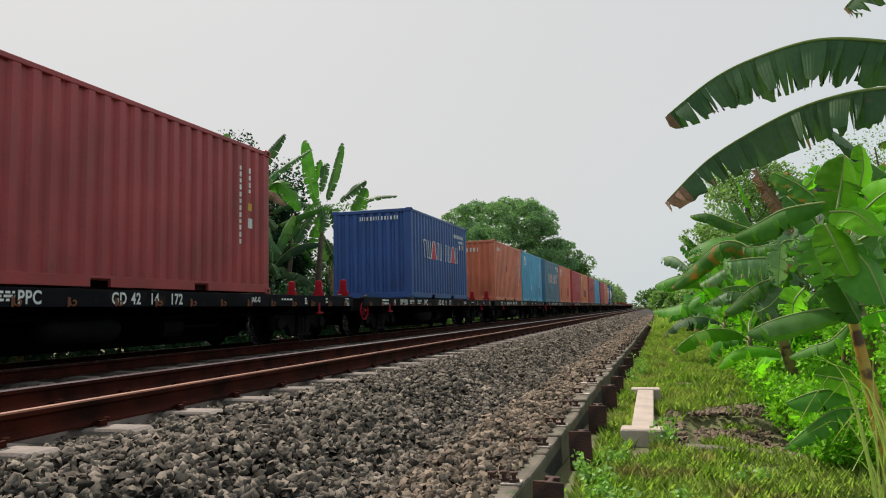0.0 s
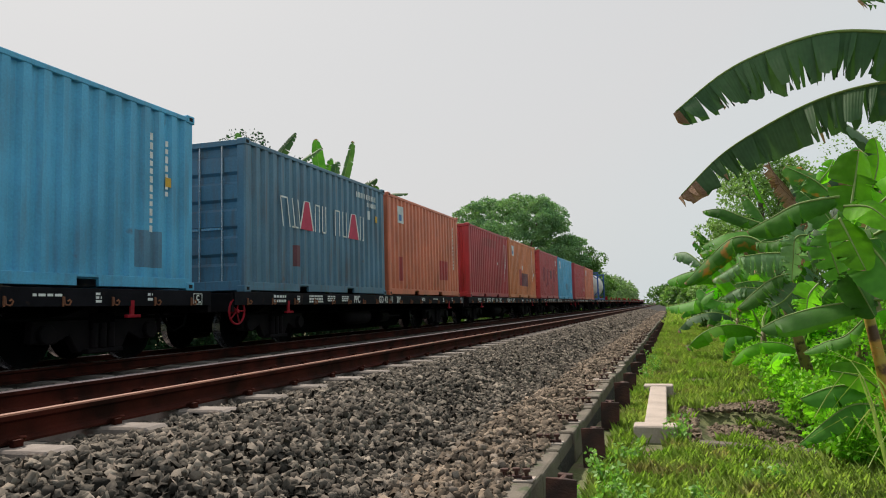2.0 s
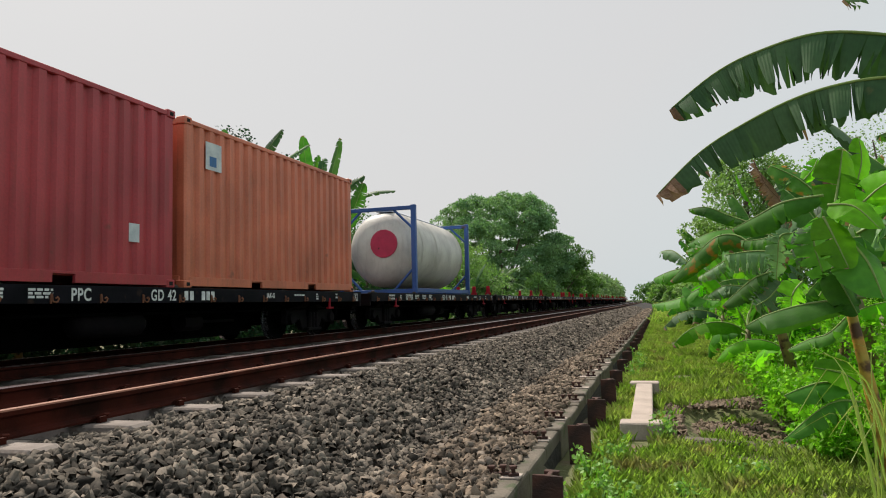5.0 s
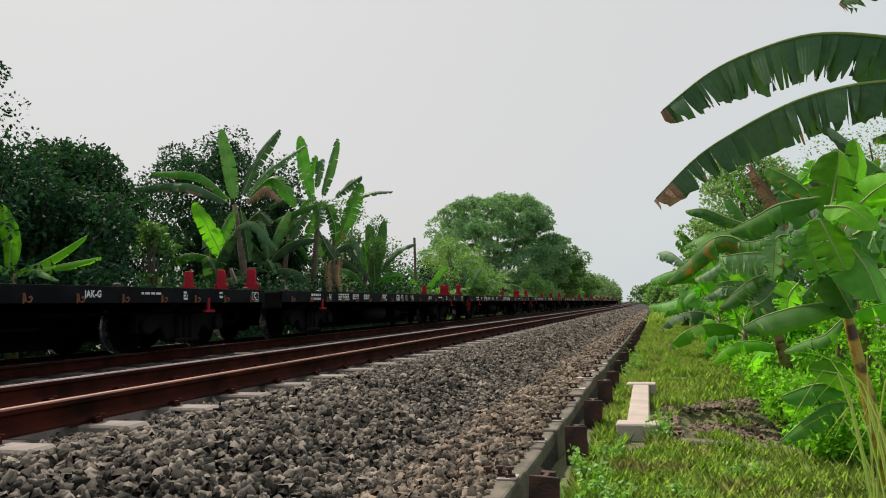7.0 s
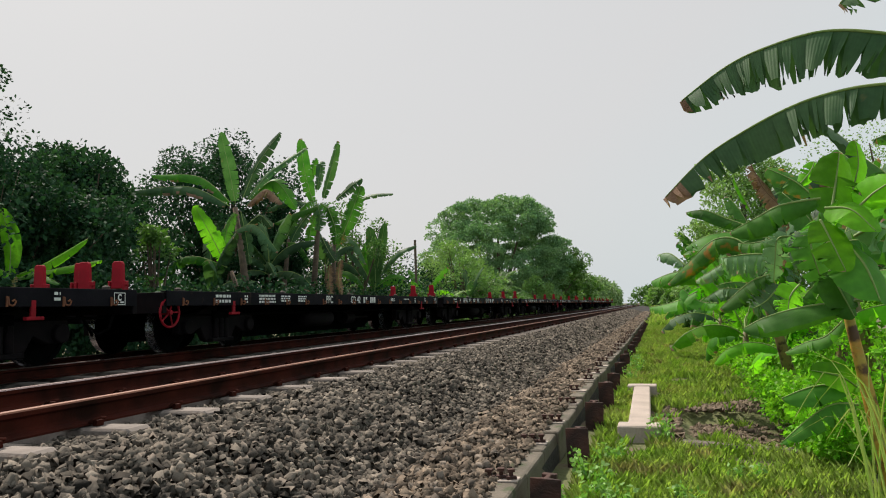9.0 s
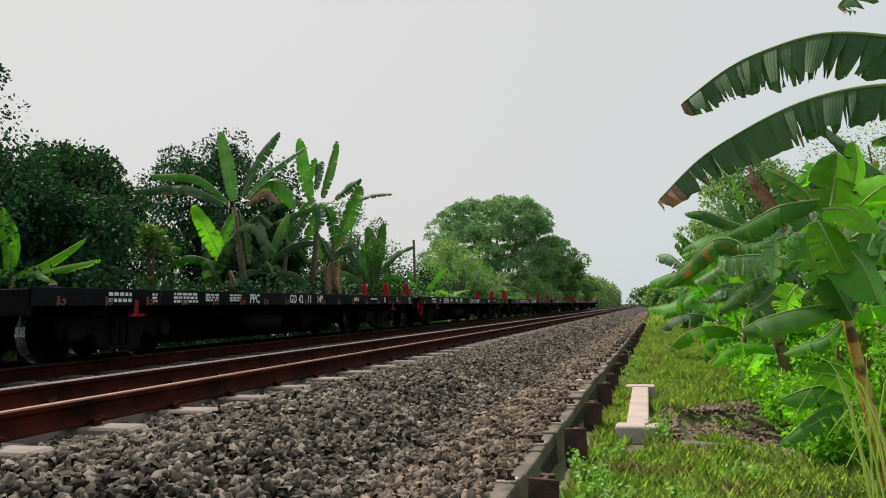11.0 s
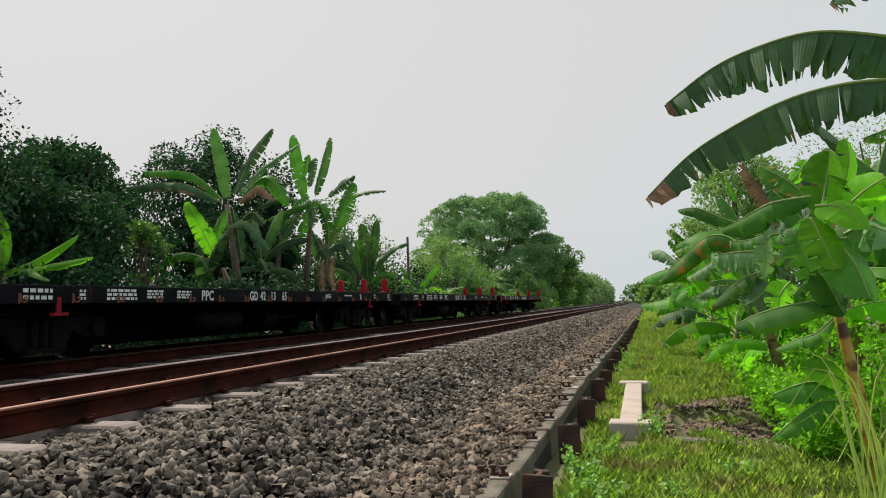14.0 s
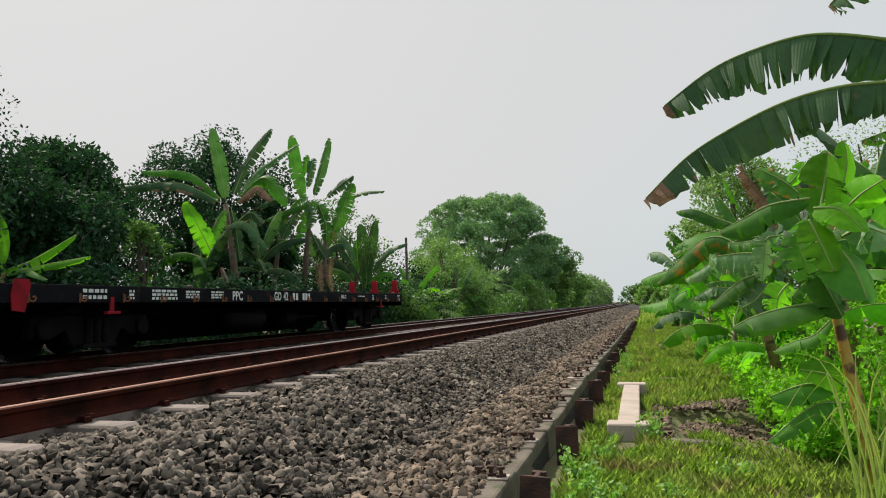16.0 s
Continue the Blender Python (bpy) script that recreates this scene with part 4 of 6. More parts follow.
def build_loads():
    st = M["sign"]
    marks = (column_marks(2.18, 0.75, 2.2), column_marks(2.42, 1.65, 2.25))
    sticker = lambda y, z: (on_side(y, y + 0.42, z, z + 0.44, st, "sticker", "white square sticker"), on_side(y + 0.10, y + 0.28, z + 0.06, z + 0.22, M["logoblue"], "sticker_print", "blue print", 0.003))
    out = []
    S = 6.058 + 0.219

    def put(k, slot, ob):
        out.append((ob, k * PITCH + slot * S + CL / 2))
    plate, patch = "label_plate", "paint_patch"
    put(-1, 0.5, build_container("maroon", "maroon corrugated steel container with white code marks", decals=(column_marks(2.05, 0.83, 2.16), column_marks(2.33, 1.71, 2.16), on_side(2.31, 2.42, 1.42, 1.55, M["yellow"], plate, "yellow label"), on_side(2.31, 2.44, 1.12, 1.29, st, plate, "white label"))))
    put(0, 0.5, build_container("navy", "dark blue corrugated container with large white and red logo", decals=(big_logo(), row_marks(1.36, 2.5, 2.10, 0.12), row_marks(1.95, 2.45, 1.94, 0.10), row_marks(-0.35, 0.85, 2.26, 0.11, end=True), on_side(2.40, 2.52, 1.76, 1.90, M["yellow"], plate, "yellow label"), on_side(1.99, 2.12, 1.72, 1.88, st, plate, "white label"))))
    put(1, 0, build_container("orange", "orange-brown corrugated container with rust spots", decals=(column_marks(2.09, 0.8, 2.13), column_marks(2.41, 1.11, 2.05), row_marks(-2.5, -1.9, 2.16, 0.14), row_marks(-0.75, 0.5, 2.1, 0.17, end=True), on_side(-0.70, -0.46, 1.31, 1.56, PAINT["patch_purple"], "rust_patch", "dark rust patch"), on_side(-0.02, 0.12, 1.02, 1.07, PAINT["patch_purple"], "rust_patch", "dark rust spot"), on_side(-1.25, -1.1, 0.72, 0.78, PAINT["patch_purple"], "rust_patch", "dark rust spot"))))
    put(1, 1, build_container("sky", "light blue corrugated container with white sticker", decals=sticker(-2.48, 1.88) + (column_marks(2.09, 0.87, 2.15), column_marks(2.40, 1.3, 2.1), on_side(1.81, 2.34, 0.30, 0.80, PAINT["patch_blue"], patch, "grey-blue repaint patch"), on_side(-0.60, -0.42, 0.62, 0.85, st, plate, "torn white label"), on_side(2.40, 2.52, 1.45, 1.58, M["yellow"], plate, "orange label"))))
    put(2, 0, build_container("slate", "faded slate-blue container with closed double doors", door=True, decals=(row_marks(1.4, 2.5, 2.2, 0.12), row_marks(1.98, 2.45, 2.04, 0.10), on_side(2.45, 2.56, 1.72, 1.87, M["yellow"], plate, "yellow label"), on_side(2.0, 2.13, 1.75, 1.95, st, plate, "white label"), big_logo(), on_side(-1.4, -1.1, 0.5, 0.9, PAINT["patch_purple"], "rust_patch", "rust scrape"))))
    put(2, 1, build_container("orange", "orange container with white sticker and red patches", decals=sticker(-2.37, 1.88) + (column_marks(2.4, 0.9, 2.2), on_side(-2.34, -2.05, 0.38, 1.0, PAINT["patch_red"], patch, "red repaint patch"), on_side(1.1, 1.85, 0.50, 1.08, PAINT["patch_red"], patch, "red repaint patch"))))
    put(3, 0, build_container("wine", "dark wine-red corrugated container", decals=(on_side(-1.2, 1.0, 1.95, 2.25, PAINT["maroon"], patch, "darker repaint band"), column_marks(2.3, 0.7, 2.2), column_marks(2.52, 1.2, 2.2), on_side(1.1, 1.2, 1.3, 1.4, st, plate, "white label"), row_marks(-0.9, -0.2, 2.2, 0.1, end=True))))
    put(3, 1, build_container("amber", "amber-orange container with white sticker and purple patch", decals=sticker(-2.44, 1.86) + (column_marks(2.14, 0.89, 2.33), on_side(2.43, 2.55, 1.08, 1.24, st, plate, "white label"), on_side(-0.96, -0.46, 0.58, 1.32, PAINT["patch_red"], patch, "red repaint patch"), on_side(-0.45, 0.99, 0.56, 1.16, PAINT["patch_purple"], patch, "purple repaint patch"), on_side(-0.90, -0.78, 0.42, 0.6, PAINT["patch_purple"], "rust_patch", "rust spot"), on_side(-0.33, -0.2, 1.3, 1.5, st, plate, "torn label"))))
    put(4, 0, build_container("brick", "brick-red container with closed double doors", door=True, decals=(on_side(-2.06, -1.53, 0.95, 1.70, PAINT["repaint"], patch, "darker red repaint"), on_side(-0.88, -0.42, 0.75, 1.65, PAINT["repaint"], patch, "darker red repaint"), on_side(-1.16, -0.90, 0.64, 0.85, PAINT["repaint"], patch, "darker red repaint"), on_side(1.30, 1.88, 1.0, 1.70, PAINT["repaint"], patch, "darker red repaint"), on_side(0.33, 0.80, 1.13, 1.62, PAINT["patch_purple"], patch, "dark stain"), row_marks(2.0, 2.5, 2.12, 0.11), row_marks(2.05, 2.4, 1.96, 0.09), on_side(2.42, 2.52, 1.5, 1.62, M["yellow"], plate, "yellow label"))))
    put(4, 1, build_container("sky", "light blue container with white sticker and grey patch", decals=sticker(-2.44, 1.9) + (on_side(-0.05, 0.84, 0.62, 1.0, PAINT["patch_blue"], patch, "grey-blue repaint patch"), on_side(2.2, 2.4, 0.4, 0.6, st, plate, "white label"))))
    put(5, 0, build_container("wine", "wine-red corrugated container on the wagon", decals=(on_side(2.1, 2.3, 0.6, 0.85, st, plate, "white label"),)))
    put(5, 1, build_container("orange", "orange-brown corrugated container with white sticker", decals=sticker(-2.5, 1.87)))
    put(6, 0.5, build_tank())
    return out
# ---- plants ----
def leaf_cloud(rng, centres, radii, per, size, squash=0.8, dome=False):
    """Small pointed leaves scattered over lumps; every leaf is a folded diamond."""
    C = np.repeat(np.asarray(centres, float), per, 0)
    Rr = np.repeat(np.asarray(radii, float), per, 0)
    n = len(C)
    d = rng.normal(size=(n, 3))
    d /= np.linalg.norm(d, axis=1)[:, None]
    if dome:
        d[:, 2] = np.abs(d[:, 2]) * 1.1 - 0.4
    p = C + d * (Rr * rng.uniform(0.45, 1.05, n) ** 0.6)[:, None] * np.array([1, 1, squash])
    a = d * 0.7 + rng.normal(size=(n, 3)) * 0.8 + np.array([0, 0, -0.35])
    a /= np.linalg.norm(a, axis=1)[:, None]
    b = np.cross(a, rng.normal(size=(n, 3)))
    b /= np.linalg.norm(b, axis=1)[:, None] + 1e-9
    s = (size * rng.uniform(0.6, 1.4, n))[:, None]
    k = np.cross(a, b) * 0.12 * s
    v = np.stack([p, p + a * s * 0.5 + b * s * 0.30 + k, p + a * s, p + a * s * 0.5 - b * s * 0.30 + k], 1).reshape(-1, 3)
    f = np.arange(4 * n).reshape(-1, 4)
    return v, f


def build_tree(name, label, x, y, base, height, spread, lumps, per, leaf, lm, seed, crown_from=0.35, group="", lump_r=0.30, shape=0.8, trunk=None, dome=False):
    rng = np.random.default_rng(seed)
    t = thing(name, label, "tree" if name.endswith("tree") else "shrub", group, m=pose(x, y, base))
    r0 = trunk or height * 0.028
    z0 = height * crown_from
    g = Geo()
    g.tube([(0, 0, -0.1), (0.05 * spread * rng.normal(), 0, z0 * 0.6), (0.1 * rng.normal(), 0.1 * rng.normal(), z0), (0.2 * rng.normal(), 0.2 * rng.normal(), height * 0.75)], [r0 * 1.3, r0, r0 * 0.8, r0 * 0.25], 8)
    cs, rs = [], []
    for i in range(lumps):
        a, u = rng.uniform(0, 6.283), rng.uniform(0, 1) ** (0.42 if dome else 0.6)
        h = rng.uniform(0, 1)
        w = spread * (math.sin(math.pi * (0.12 + 0.80 * h)) ** shape)
        c = (w * u * math.cos(a), w * u * math.sin(a), z0 + (height - z0) * (0.04 + 0.90 * h))
        cs.append(c)
        rs.append(spread * lump_r * rng.uniform(0.6, 1.25))
    for c in cs[:14]:
        g.tube([(0, 0, z0 * 0.8), (c[0] * 0.5, c[1] * 0.5, (z0 * 0.8 + c[2]) / 2 + 0.1), c], [r0 * 0.5, r0 * 0.32, r0 * 0.1], 6)
    part("trunk", g, M["bark"], t, "brown trunk and limbs")
    v, f = leaf_cloud(rng, cs, rs, per, leaf, dome=dome)
    part("crown", bulk("crown", v, f, [M[lm]]), M[lm], t)
    return t


def spline(pts, n):
    """Smooth points through a few control points."""
    P = np.asarray(pts, float)
    t = np.linspace(0, len(P) - 1, n)
    out = []
    for u in t:
        i = min(int(u), len(P) - 2)
        f = u - i
        p0, p1, p2, p3 = P[max(i - 1, 0)], P[i], P[i + 1], P[min(i + 2, len(P) - 1)]
        out.append(0.5 * (2 * p1 + (p2 - p0) * f + (2 * p0 - 5 * p1 + 4 * p2 - p3) * f * f + (3 * p1 - p0 - 3 * p2 + p3) * f ** 3))
    return np.array(out)


def banana_leaf(pts, width, fold, tears, seed, stalk=0.12, mats=("banana", "rib"), twist=0.0, n=30, dry_from=0.99, dry_edge=0.0, curl=0.45, blunt=0.42, face=None):
    """A long blade on an arched midrib; both halves droop by fold degrees and are torn into strips."""
    rng = np.random.default_rng(seed)
    path = spline(pts, n)
    V, F, MI, UV = [], [], [], []
    up0 = np.array(face if face else (0, 0, 1.0), float)
    phase = rng.uniform(0, 6.283)
    for side in (-1, 1):
        droop, shift = 0.0, 0.0
        prev = None
        for i in range(n - 1):
            u = (i + 0.5) / (n - 1)
            if u < stalk:
                prev = None
                continue
            d = path[i + 1] - path[i]
            d /= np.linalg.norm(d)
            lat = np.cross(d, up0)
            lat = lat / (np.linalg.norm(lat) + 1e-6) * side
            nor = np.cross(lat, d) * side
            tw = math.radians(twist)
            lat2 = lat * math.cos(tw) + nor * math.sin(tw) * side
            nor2 = nor * math.cos(tw) - lat * math.sin(tw) * side
            torn = rng.random() < tears
            if torn or prev is None:
                droop, shift = rng.normal(0, 9), rng.normal(0, 0.008)
            fa = math.radians(fold + droop + 1.6 * math.sin(i * 0.8 + phase))

            def row(q, uu, jag):
                w = width * (max(0.0, math.sin(math.pi * min(1, (uu - stalk) / (1 - stalk) * 0.93 + 0.06)))) ** blunt * jag
                pt = []
                for k, s in ((0, 0.0), (1, 0.38), (2, 0.75), (3, 1.0)):
                    a = fa * (curl + (1 - curl) * s)
                    pt.append(q + (lat2 * math.cos(a) - nor2 * math.sin(a)) * w * s + d * (shift * s + 0.05 * w * s))
                return pt
            jag = 1 + rng.normal(0, 0.05 if tears > 0.2 else 0.015)
            slit = rng.uniform(0.004, 0.03) * (1.6 if rng.random() < 0.25 else 1)
            if torn and prev is not None:
                for k, s in ((-2, 0.45), (-1, 1.0)):
                    V[k] = V[k] - d * slit * s
            fresh = prev is None or torn
            if fresh:
                a = row(path[i], i / (n - 1), jag)
                if torn and prev is not None:
                    a = [q + d * slit * s for q, s in zip(a, (0, 0.1, 0.45, 1.0))]
                ia = len(V)
                V += a
                browned = rng.random() < dry_edge
            else:
                ia = ib
            b = row(path[i + 1], (i + 1) / (n - 1), jag)
            ib = len(V)
            V += b
            brown_all = u > dry_from + rng.normal(0, 0.015)
            for k in range(3):
                F.append((ia + k, ia + k + 1, ib + k + 1, ib + k))
                MI.append(2 if brown_all or (k == 2 and browned) else 0)
                UV.append([(i / n * 6, k / 3), (i / n * 6, (k + 1) / 3), ((i + 1) / n * 6, (k + 1) / 3), ((i + 1) / n * 6, k / 3)])
            prev = b
    g = Geo()
    g.tube([tuple(p) for p in path[::2]], [min(0.022, 0.055 * width) * (1 - 0.85 * i / (len(path[::2]) - 1)) + 0.002 for i in range(len(path[::2]))], 5)
    o = len(V)
    V += [np.array(p) for p in g.v]
    F += [tuple(i + o for i in f) for f in g.f]
    MI += [1] * len(g.f)
    UV += [[(0, 0)] * len(f) for f in g.f]
    me = bpy.data.meshes.new("leaf")
    me.from_pydata([tuple(p) for p in V], [], F)
    me.polygons.foreach_set("material_index", MI)
    me.polygons.foreach_set("use_smooth", [True] * len(F))
    lay = me.uv_layers.new(name="UVMap")
    lay.data.foreach_set("uv", [c for f in UV for q in f for c in q])
    for x in (*mats, "dry"):
        me.materials.append(M[x])
    return me


def generic_path(length, rise, droop):
    """Leaf midrib leaving the stem at `rise` degrees and bowing over by `droop` degrees."""
    pts, a, p = [], math.radians(rise), np.zeros(3)
    for i in range(6):
        pts.append(p.copy())
        p = p + np.array([math.cos(a), 0, math.sin(a)]) * length / 5
        a -= math.radians(droop) / 5
    return pts


LEAVES = {}


def shared_leaf(kind, rise, droop, length, width, fold, tears):
    key = (kind, rise, droop, length, width, fold, tears)
    if key not in LEAVES:
        LEAVES[key] = banana_leaf(generic_path(length, rise, droop), width, fold, tears, len(LEAVES) + 3, mats=(kind, "rib"), n=30, dry_from=0.985, dry_edge=0.04)
    return LEAVES[key]


def banana_plant(x, y, base, height, leaves, seed, lean=(0, 0), kind="banana", length=1.9, label="", group="banana plants by the line"):
    r = random.Random(seed)
    t = thing("banana_plant", label or "banana plant with long torn green leaves", "banana plant", group, m=pose(x, y, base))
    top = Vector((lean[0], lean[1], height))
    part("pseudostem", Geo().tube([(0, 0, -0.15), top * 0.3, top * 0.7, top], [0.075, 0.065, 0.05, 0.035], 10).mesh("pseudostem", smooth=True), M["bark" if x < -10 else "stem"], t, "sheathed brown stem")
    for i in range(leaves):
        az = i * 137.5 + r.uniform(-25, 25)
        q = i / max(1, leaves - 1)
        rise = (78, 62, 48, 34, 20)[min(4, int(q * 5))]
        droop = (40, 75, 95, 105, 100)[min(4, int(q * 5))]
        # beyond the far track only plain and shade-coloured blades are mixed in
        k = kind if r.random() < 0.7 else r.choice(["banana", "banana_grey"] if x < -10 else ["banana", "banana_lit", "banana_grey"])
        me = shared_leaf(k, rise, droop, length, 0.30 * length / 1.9, r.choice([30, 50, 66]), r.choice([0.22, 0.36, 0.5]))
        part("leaf", me, M[k], t, m=pose(top.x * (1 - 0.1 * q), top.y * (1 - 0.1 * q), height * (1 - 0.14 * q), 0, 0, az) @ pose(0, 0, 0, r.uniform(-25, 25), 0, 0))
    return t


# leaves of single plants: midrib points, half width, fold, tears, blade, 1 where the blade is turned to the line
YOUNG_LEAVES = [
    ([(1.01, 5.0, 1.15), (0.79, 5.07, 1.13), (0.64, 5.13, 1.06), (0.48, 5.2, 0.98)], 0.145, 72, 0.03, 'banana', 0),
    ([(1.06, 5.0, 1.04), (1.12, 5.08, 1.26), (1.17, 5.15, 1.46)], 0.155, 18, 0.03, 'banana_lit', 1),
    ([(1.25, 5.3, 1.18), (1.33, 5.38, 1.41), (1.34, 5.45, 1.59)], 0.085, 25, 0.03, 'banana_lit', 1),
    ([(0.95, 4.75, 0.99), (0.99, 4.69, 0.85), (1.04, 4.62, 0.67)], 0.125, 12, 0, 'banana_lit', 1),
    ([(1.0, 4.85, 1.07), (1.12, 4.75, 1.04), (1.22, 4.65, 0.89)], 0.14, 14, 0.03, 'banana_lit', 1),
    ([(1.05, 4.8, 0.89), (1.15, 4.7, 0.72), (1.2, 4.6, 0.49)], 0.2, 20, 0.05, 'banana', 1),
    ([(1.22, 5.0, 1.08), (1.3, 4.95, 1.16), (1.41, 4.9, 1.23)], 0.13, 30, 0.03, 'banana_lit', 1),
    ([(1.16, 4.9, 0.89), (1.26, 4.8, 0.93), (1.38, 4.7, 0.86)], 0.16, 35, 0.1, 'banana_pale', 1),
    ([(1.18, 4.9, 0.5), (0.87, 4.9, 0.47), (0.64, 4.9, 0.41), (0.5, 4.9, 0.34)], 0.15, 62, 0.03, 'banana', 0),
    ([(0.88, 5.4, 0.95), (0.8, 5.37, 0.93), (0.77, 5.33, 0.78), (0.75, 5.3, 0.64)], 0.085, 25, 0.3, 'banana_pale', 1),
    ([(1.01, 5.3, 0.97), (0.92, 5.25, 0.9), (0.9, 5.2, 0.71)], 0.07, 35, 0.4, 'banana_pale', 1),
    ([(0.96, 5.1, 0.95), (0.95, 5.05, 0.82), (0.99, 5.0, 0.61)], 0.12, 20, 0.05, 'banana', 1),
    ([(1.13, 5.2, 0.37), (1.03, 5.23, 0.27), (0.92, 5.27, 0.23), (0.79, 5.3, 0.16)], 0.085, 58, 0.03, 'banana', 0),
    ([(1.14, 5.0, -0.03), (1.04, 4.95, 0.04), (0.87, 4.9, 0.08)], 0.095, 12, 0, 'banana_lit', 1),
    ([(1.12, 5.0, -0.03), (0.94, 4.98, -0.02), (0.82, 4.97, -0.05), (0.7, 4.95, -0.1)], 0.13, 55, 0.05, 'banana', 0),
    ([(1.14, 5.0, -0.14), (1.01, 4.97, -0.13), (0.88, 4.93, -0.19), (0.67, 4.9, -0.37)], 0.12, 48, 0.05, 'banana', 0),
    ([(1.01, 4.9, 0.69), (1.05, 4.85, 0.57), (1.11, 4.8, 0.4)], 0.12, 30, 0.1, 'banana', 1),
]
BEHIND_LEAVES = [
    ([(0.72, 6.4, 1.14), (0.58, 6.47, 1.21), (0.41, 6.53, 1.3), (0.26, 6.6, 1.3)], 0.1, 55, 0.05, 'banana', 0),
    ([(0.83, 7.2, 1.0), (0.7, 7.3, 1.11), (0.52, 7.4, 1.1), (0.29, 7.5, 0.9), (0.09, 7.6, 0.7)], 0.17, 72, 0.1, 'banana_sere', 0),
    ([(0.94, 6.4, 0.88), (0.76, 6.45, 0.9), (0.52, 6.5, 0.88)], 0.2, 75, 0.4, 'banana_pale', 0),
    ([(0.56, 6.8, 0.85), (0.46, 6.85, 0.79), (0.33, 6.9, 0.71)], 0.1, 65, 0.2, 'banana_pale', 0),
    ([(0.87, 6.2, 0.72), (0.74, 6.23, 0.68), (0.62, 6.27, 0.59), (0.47, 6.3, 0.45)], 0.15, 68, 0.15, 'banana', 0),
    ([(1.17, 6.0, 1.29), (1.05, 6.1, 1.44), (0.88, 6.2, 1.57)], 0.12, 20, 0.1, 'banana_sere', 1),
    ([(0.76, 6.3, 1.23), (0.7, 6.35, 1.39), (0.65, 6.4, 1.54)], 0.035, 70, 0, 'banana_lit', 1),
    ([(1.08, 6.0, 1.4), (1.16, 6.05, 1.49), (1.21, 6.1, 1.58)], 0.07, 30, 0, 'banana_lit', 1),
    ([(0.98, 6.6, 1.05), (0.83, 6.65, 1.01), (0.68, 6.7, 1.01)], 0.12, 60, 0.2, 'banana', 0),
    ([(0.73, 7.2, 0.62), (0.57, 7.25, 0.63), (0.42, 7.3, 0.54)], 0.12, 60, 0.2, 'banana_pale', 0),
    ([(0.63, 8.5, 0.49), (0.43, 8.6, 0.52), (0.27, 8.7, 0.66)], 0.13, 45, 0.1, 'banana', 0),
    ([(0.34, 9.5, 0.97), (0.17, 9.7, 1.14), (0.02, 9.9, 1.15)], 0.14, 55, 0.2, 'banana_pale', 0),
    ([(0.29, 9.0, 0.89), (0.1, 9.15, 0.85), (-0.08, 9.3, 0.78)], 0.15, 60, 0.2, 'banana', 0),
    ([(0.42, 8.6, 0.63), (0.18, 8.7, 0.52), (-0.11, 8.8, 0.46)], 0.15, 60, 0.2, 'banana', 0),
    ([(0.93, 6.2, 0.64), (0.81, 6.15, 0.51), (0.7, 6.1, 0.45)], 0.12, 20, 0.2, 'banana_pale', 1),
    ([(1.03, 6.0, 0.63), (0.95, 5.95, 0.54), (0.92, 5.9, 0.41)], 0.11, 20, 0.2, 'banana_lit', 1),
]
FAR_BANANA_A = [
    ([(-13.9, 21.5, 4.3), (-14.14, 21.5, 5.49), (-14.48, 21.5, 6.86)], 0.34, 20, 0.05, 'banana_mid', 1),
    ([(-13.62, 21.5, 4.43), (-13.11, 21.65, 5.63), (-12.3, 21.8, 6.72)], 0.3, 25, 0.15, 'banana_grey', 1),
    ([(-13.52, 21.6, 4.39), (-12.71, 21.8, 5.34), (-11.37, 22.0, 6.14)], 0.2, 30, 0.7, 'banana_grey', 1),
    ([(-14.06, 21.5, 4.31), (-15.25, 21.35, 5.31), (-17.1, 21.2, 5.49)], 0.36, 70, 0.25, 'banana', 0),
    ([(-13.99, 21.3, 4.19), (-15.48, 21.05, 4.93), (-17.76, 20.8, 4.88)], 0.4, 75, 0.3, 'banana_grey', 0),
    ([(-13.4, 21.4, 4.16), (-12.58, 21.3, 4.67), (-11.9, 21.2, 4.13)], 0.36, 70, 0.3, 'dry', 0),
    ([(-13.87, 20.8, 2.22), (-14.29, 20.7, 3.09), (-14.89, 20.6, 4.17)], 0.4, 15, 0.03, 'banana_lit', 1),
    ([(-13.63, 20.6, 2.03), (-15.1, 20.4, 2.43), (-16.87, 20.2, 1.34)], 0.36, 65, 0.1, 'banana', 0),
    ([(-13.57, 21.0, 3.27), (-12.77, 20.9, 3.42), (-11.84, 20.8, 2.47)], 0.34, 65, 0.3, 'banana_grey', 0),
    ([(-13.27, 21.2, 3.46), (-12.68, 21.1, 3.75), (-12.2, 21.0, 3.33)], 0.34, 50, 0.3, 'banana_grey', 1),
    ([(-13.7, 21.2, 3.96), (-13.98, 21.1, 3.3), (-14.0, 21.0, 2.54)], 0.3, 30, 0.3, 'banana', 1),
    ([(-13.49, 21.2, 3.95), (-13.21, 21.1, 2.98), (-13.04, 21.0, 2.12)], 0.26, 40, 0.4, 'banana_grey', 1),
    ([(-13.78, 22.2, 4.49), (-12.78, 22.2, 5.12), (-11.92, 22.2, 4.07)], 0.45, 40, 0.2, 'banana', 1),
]
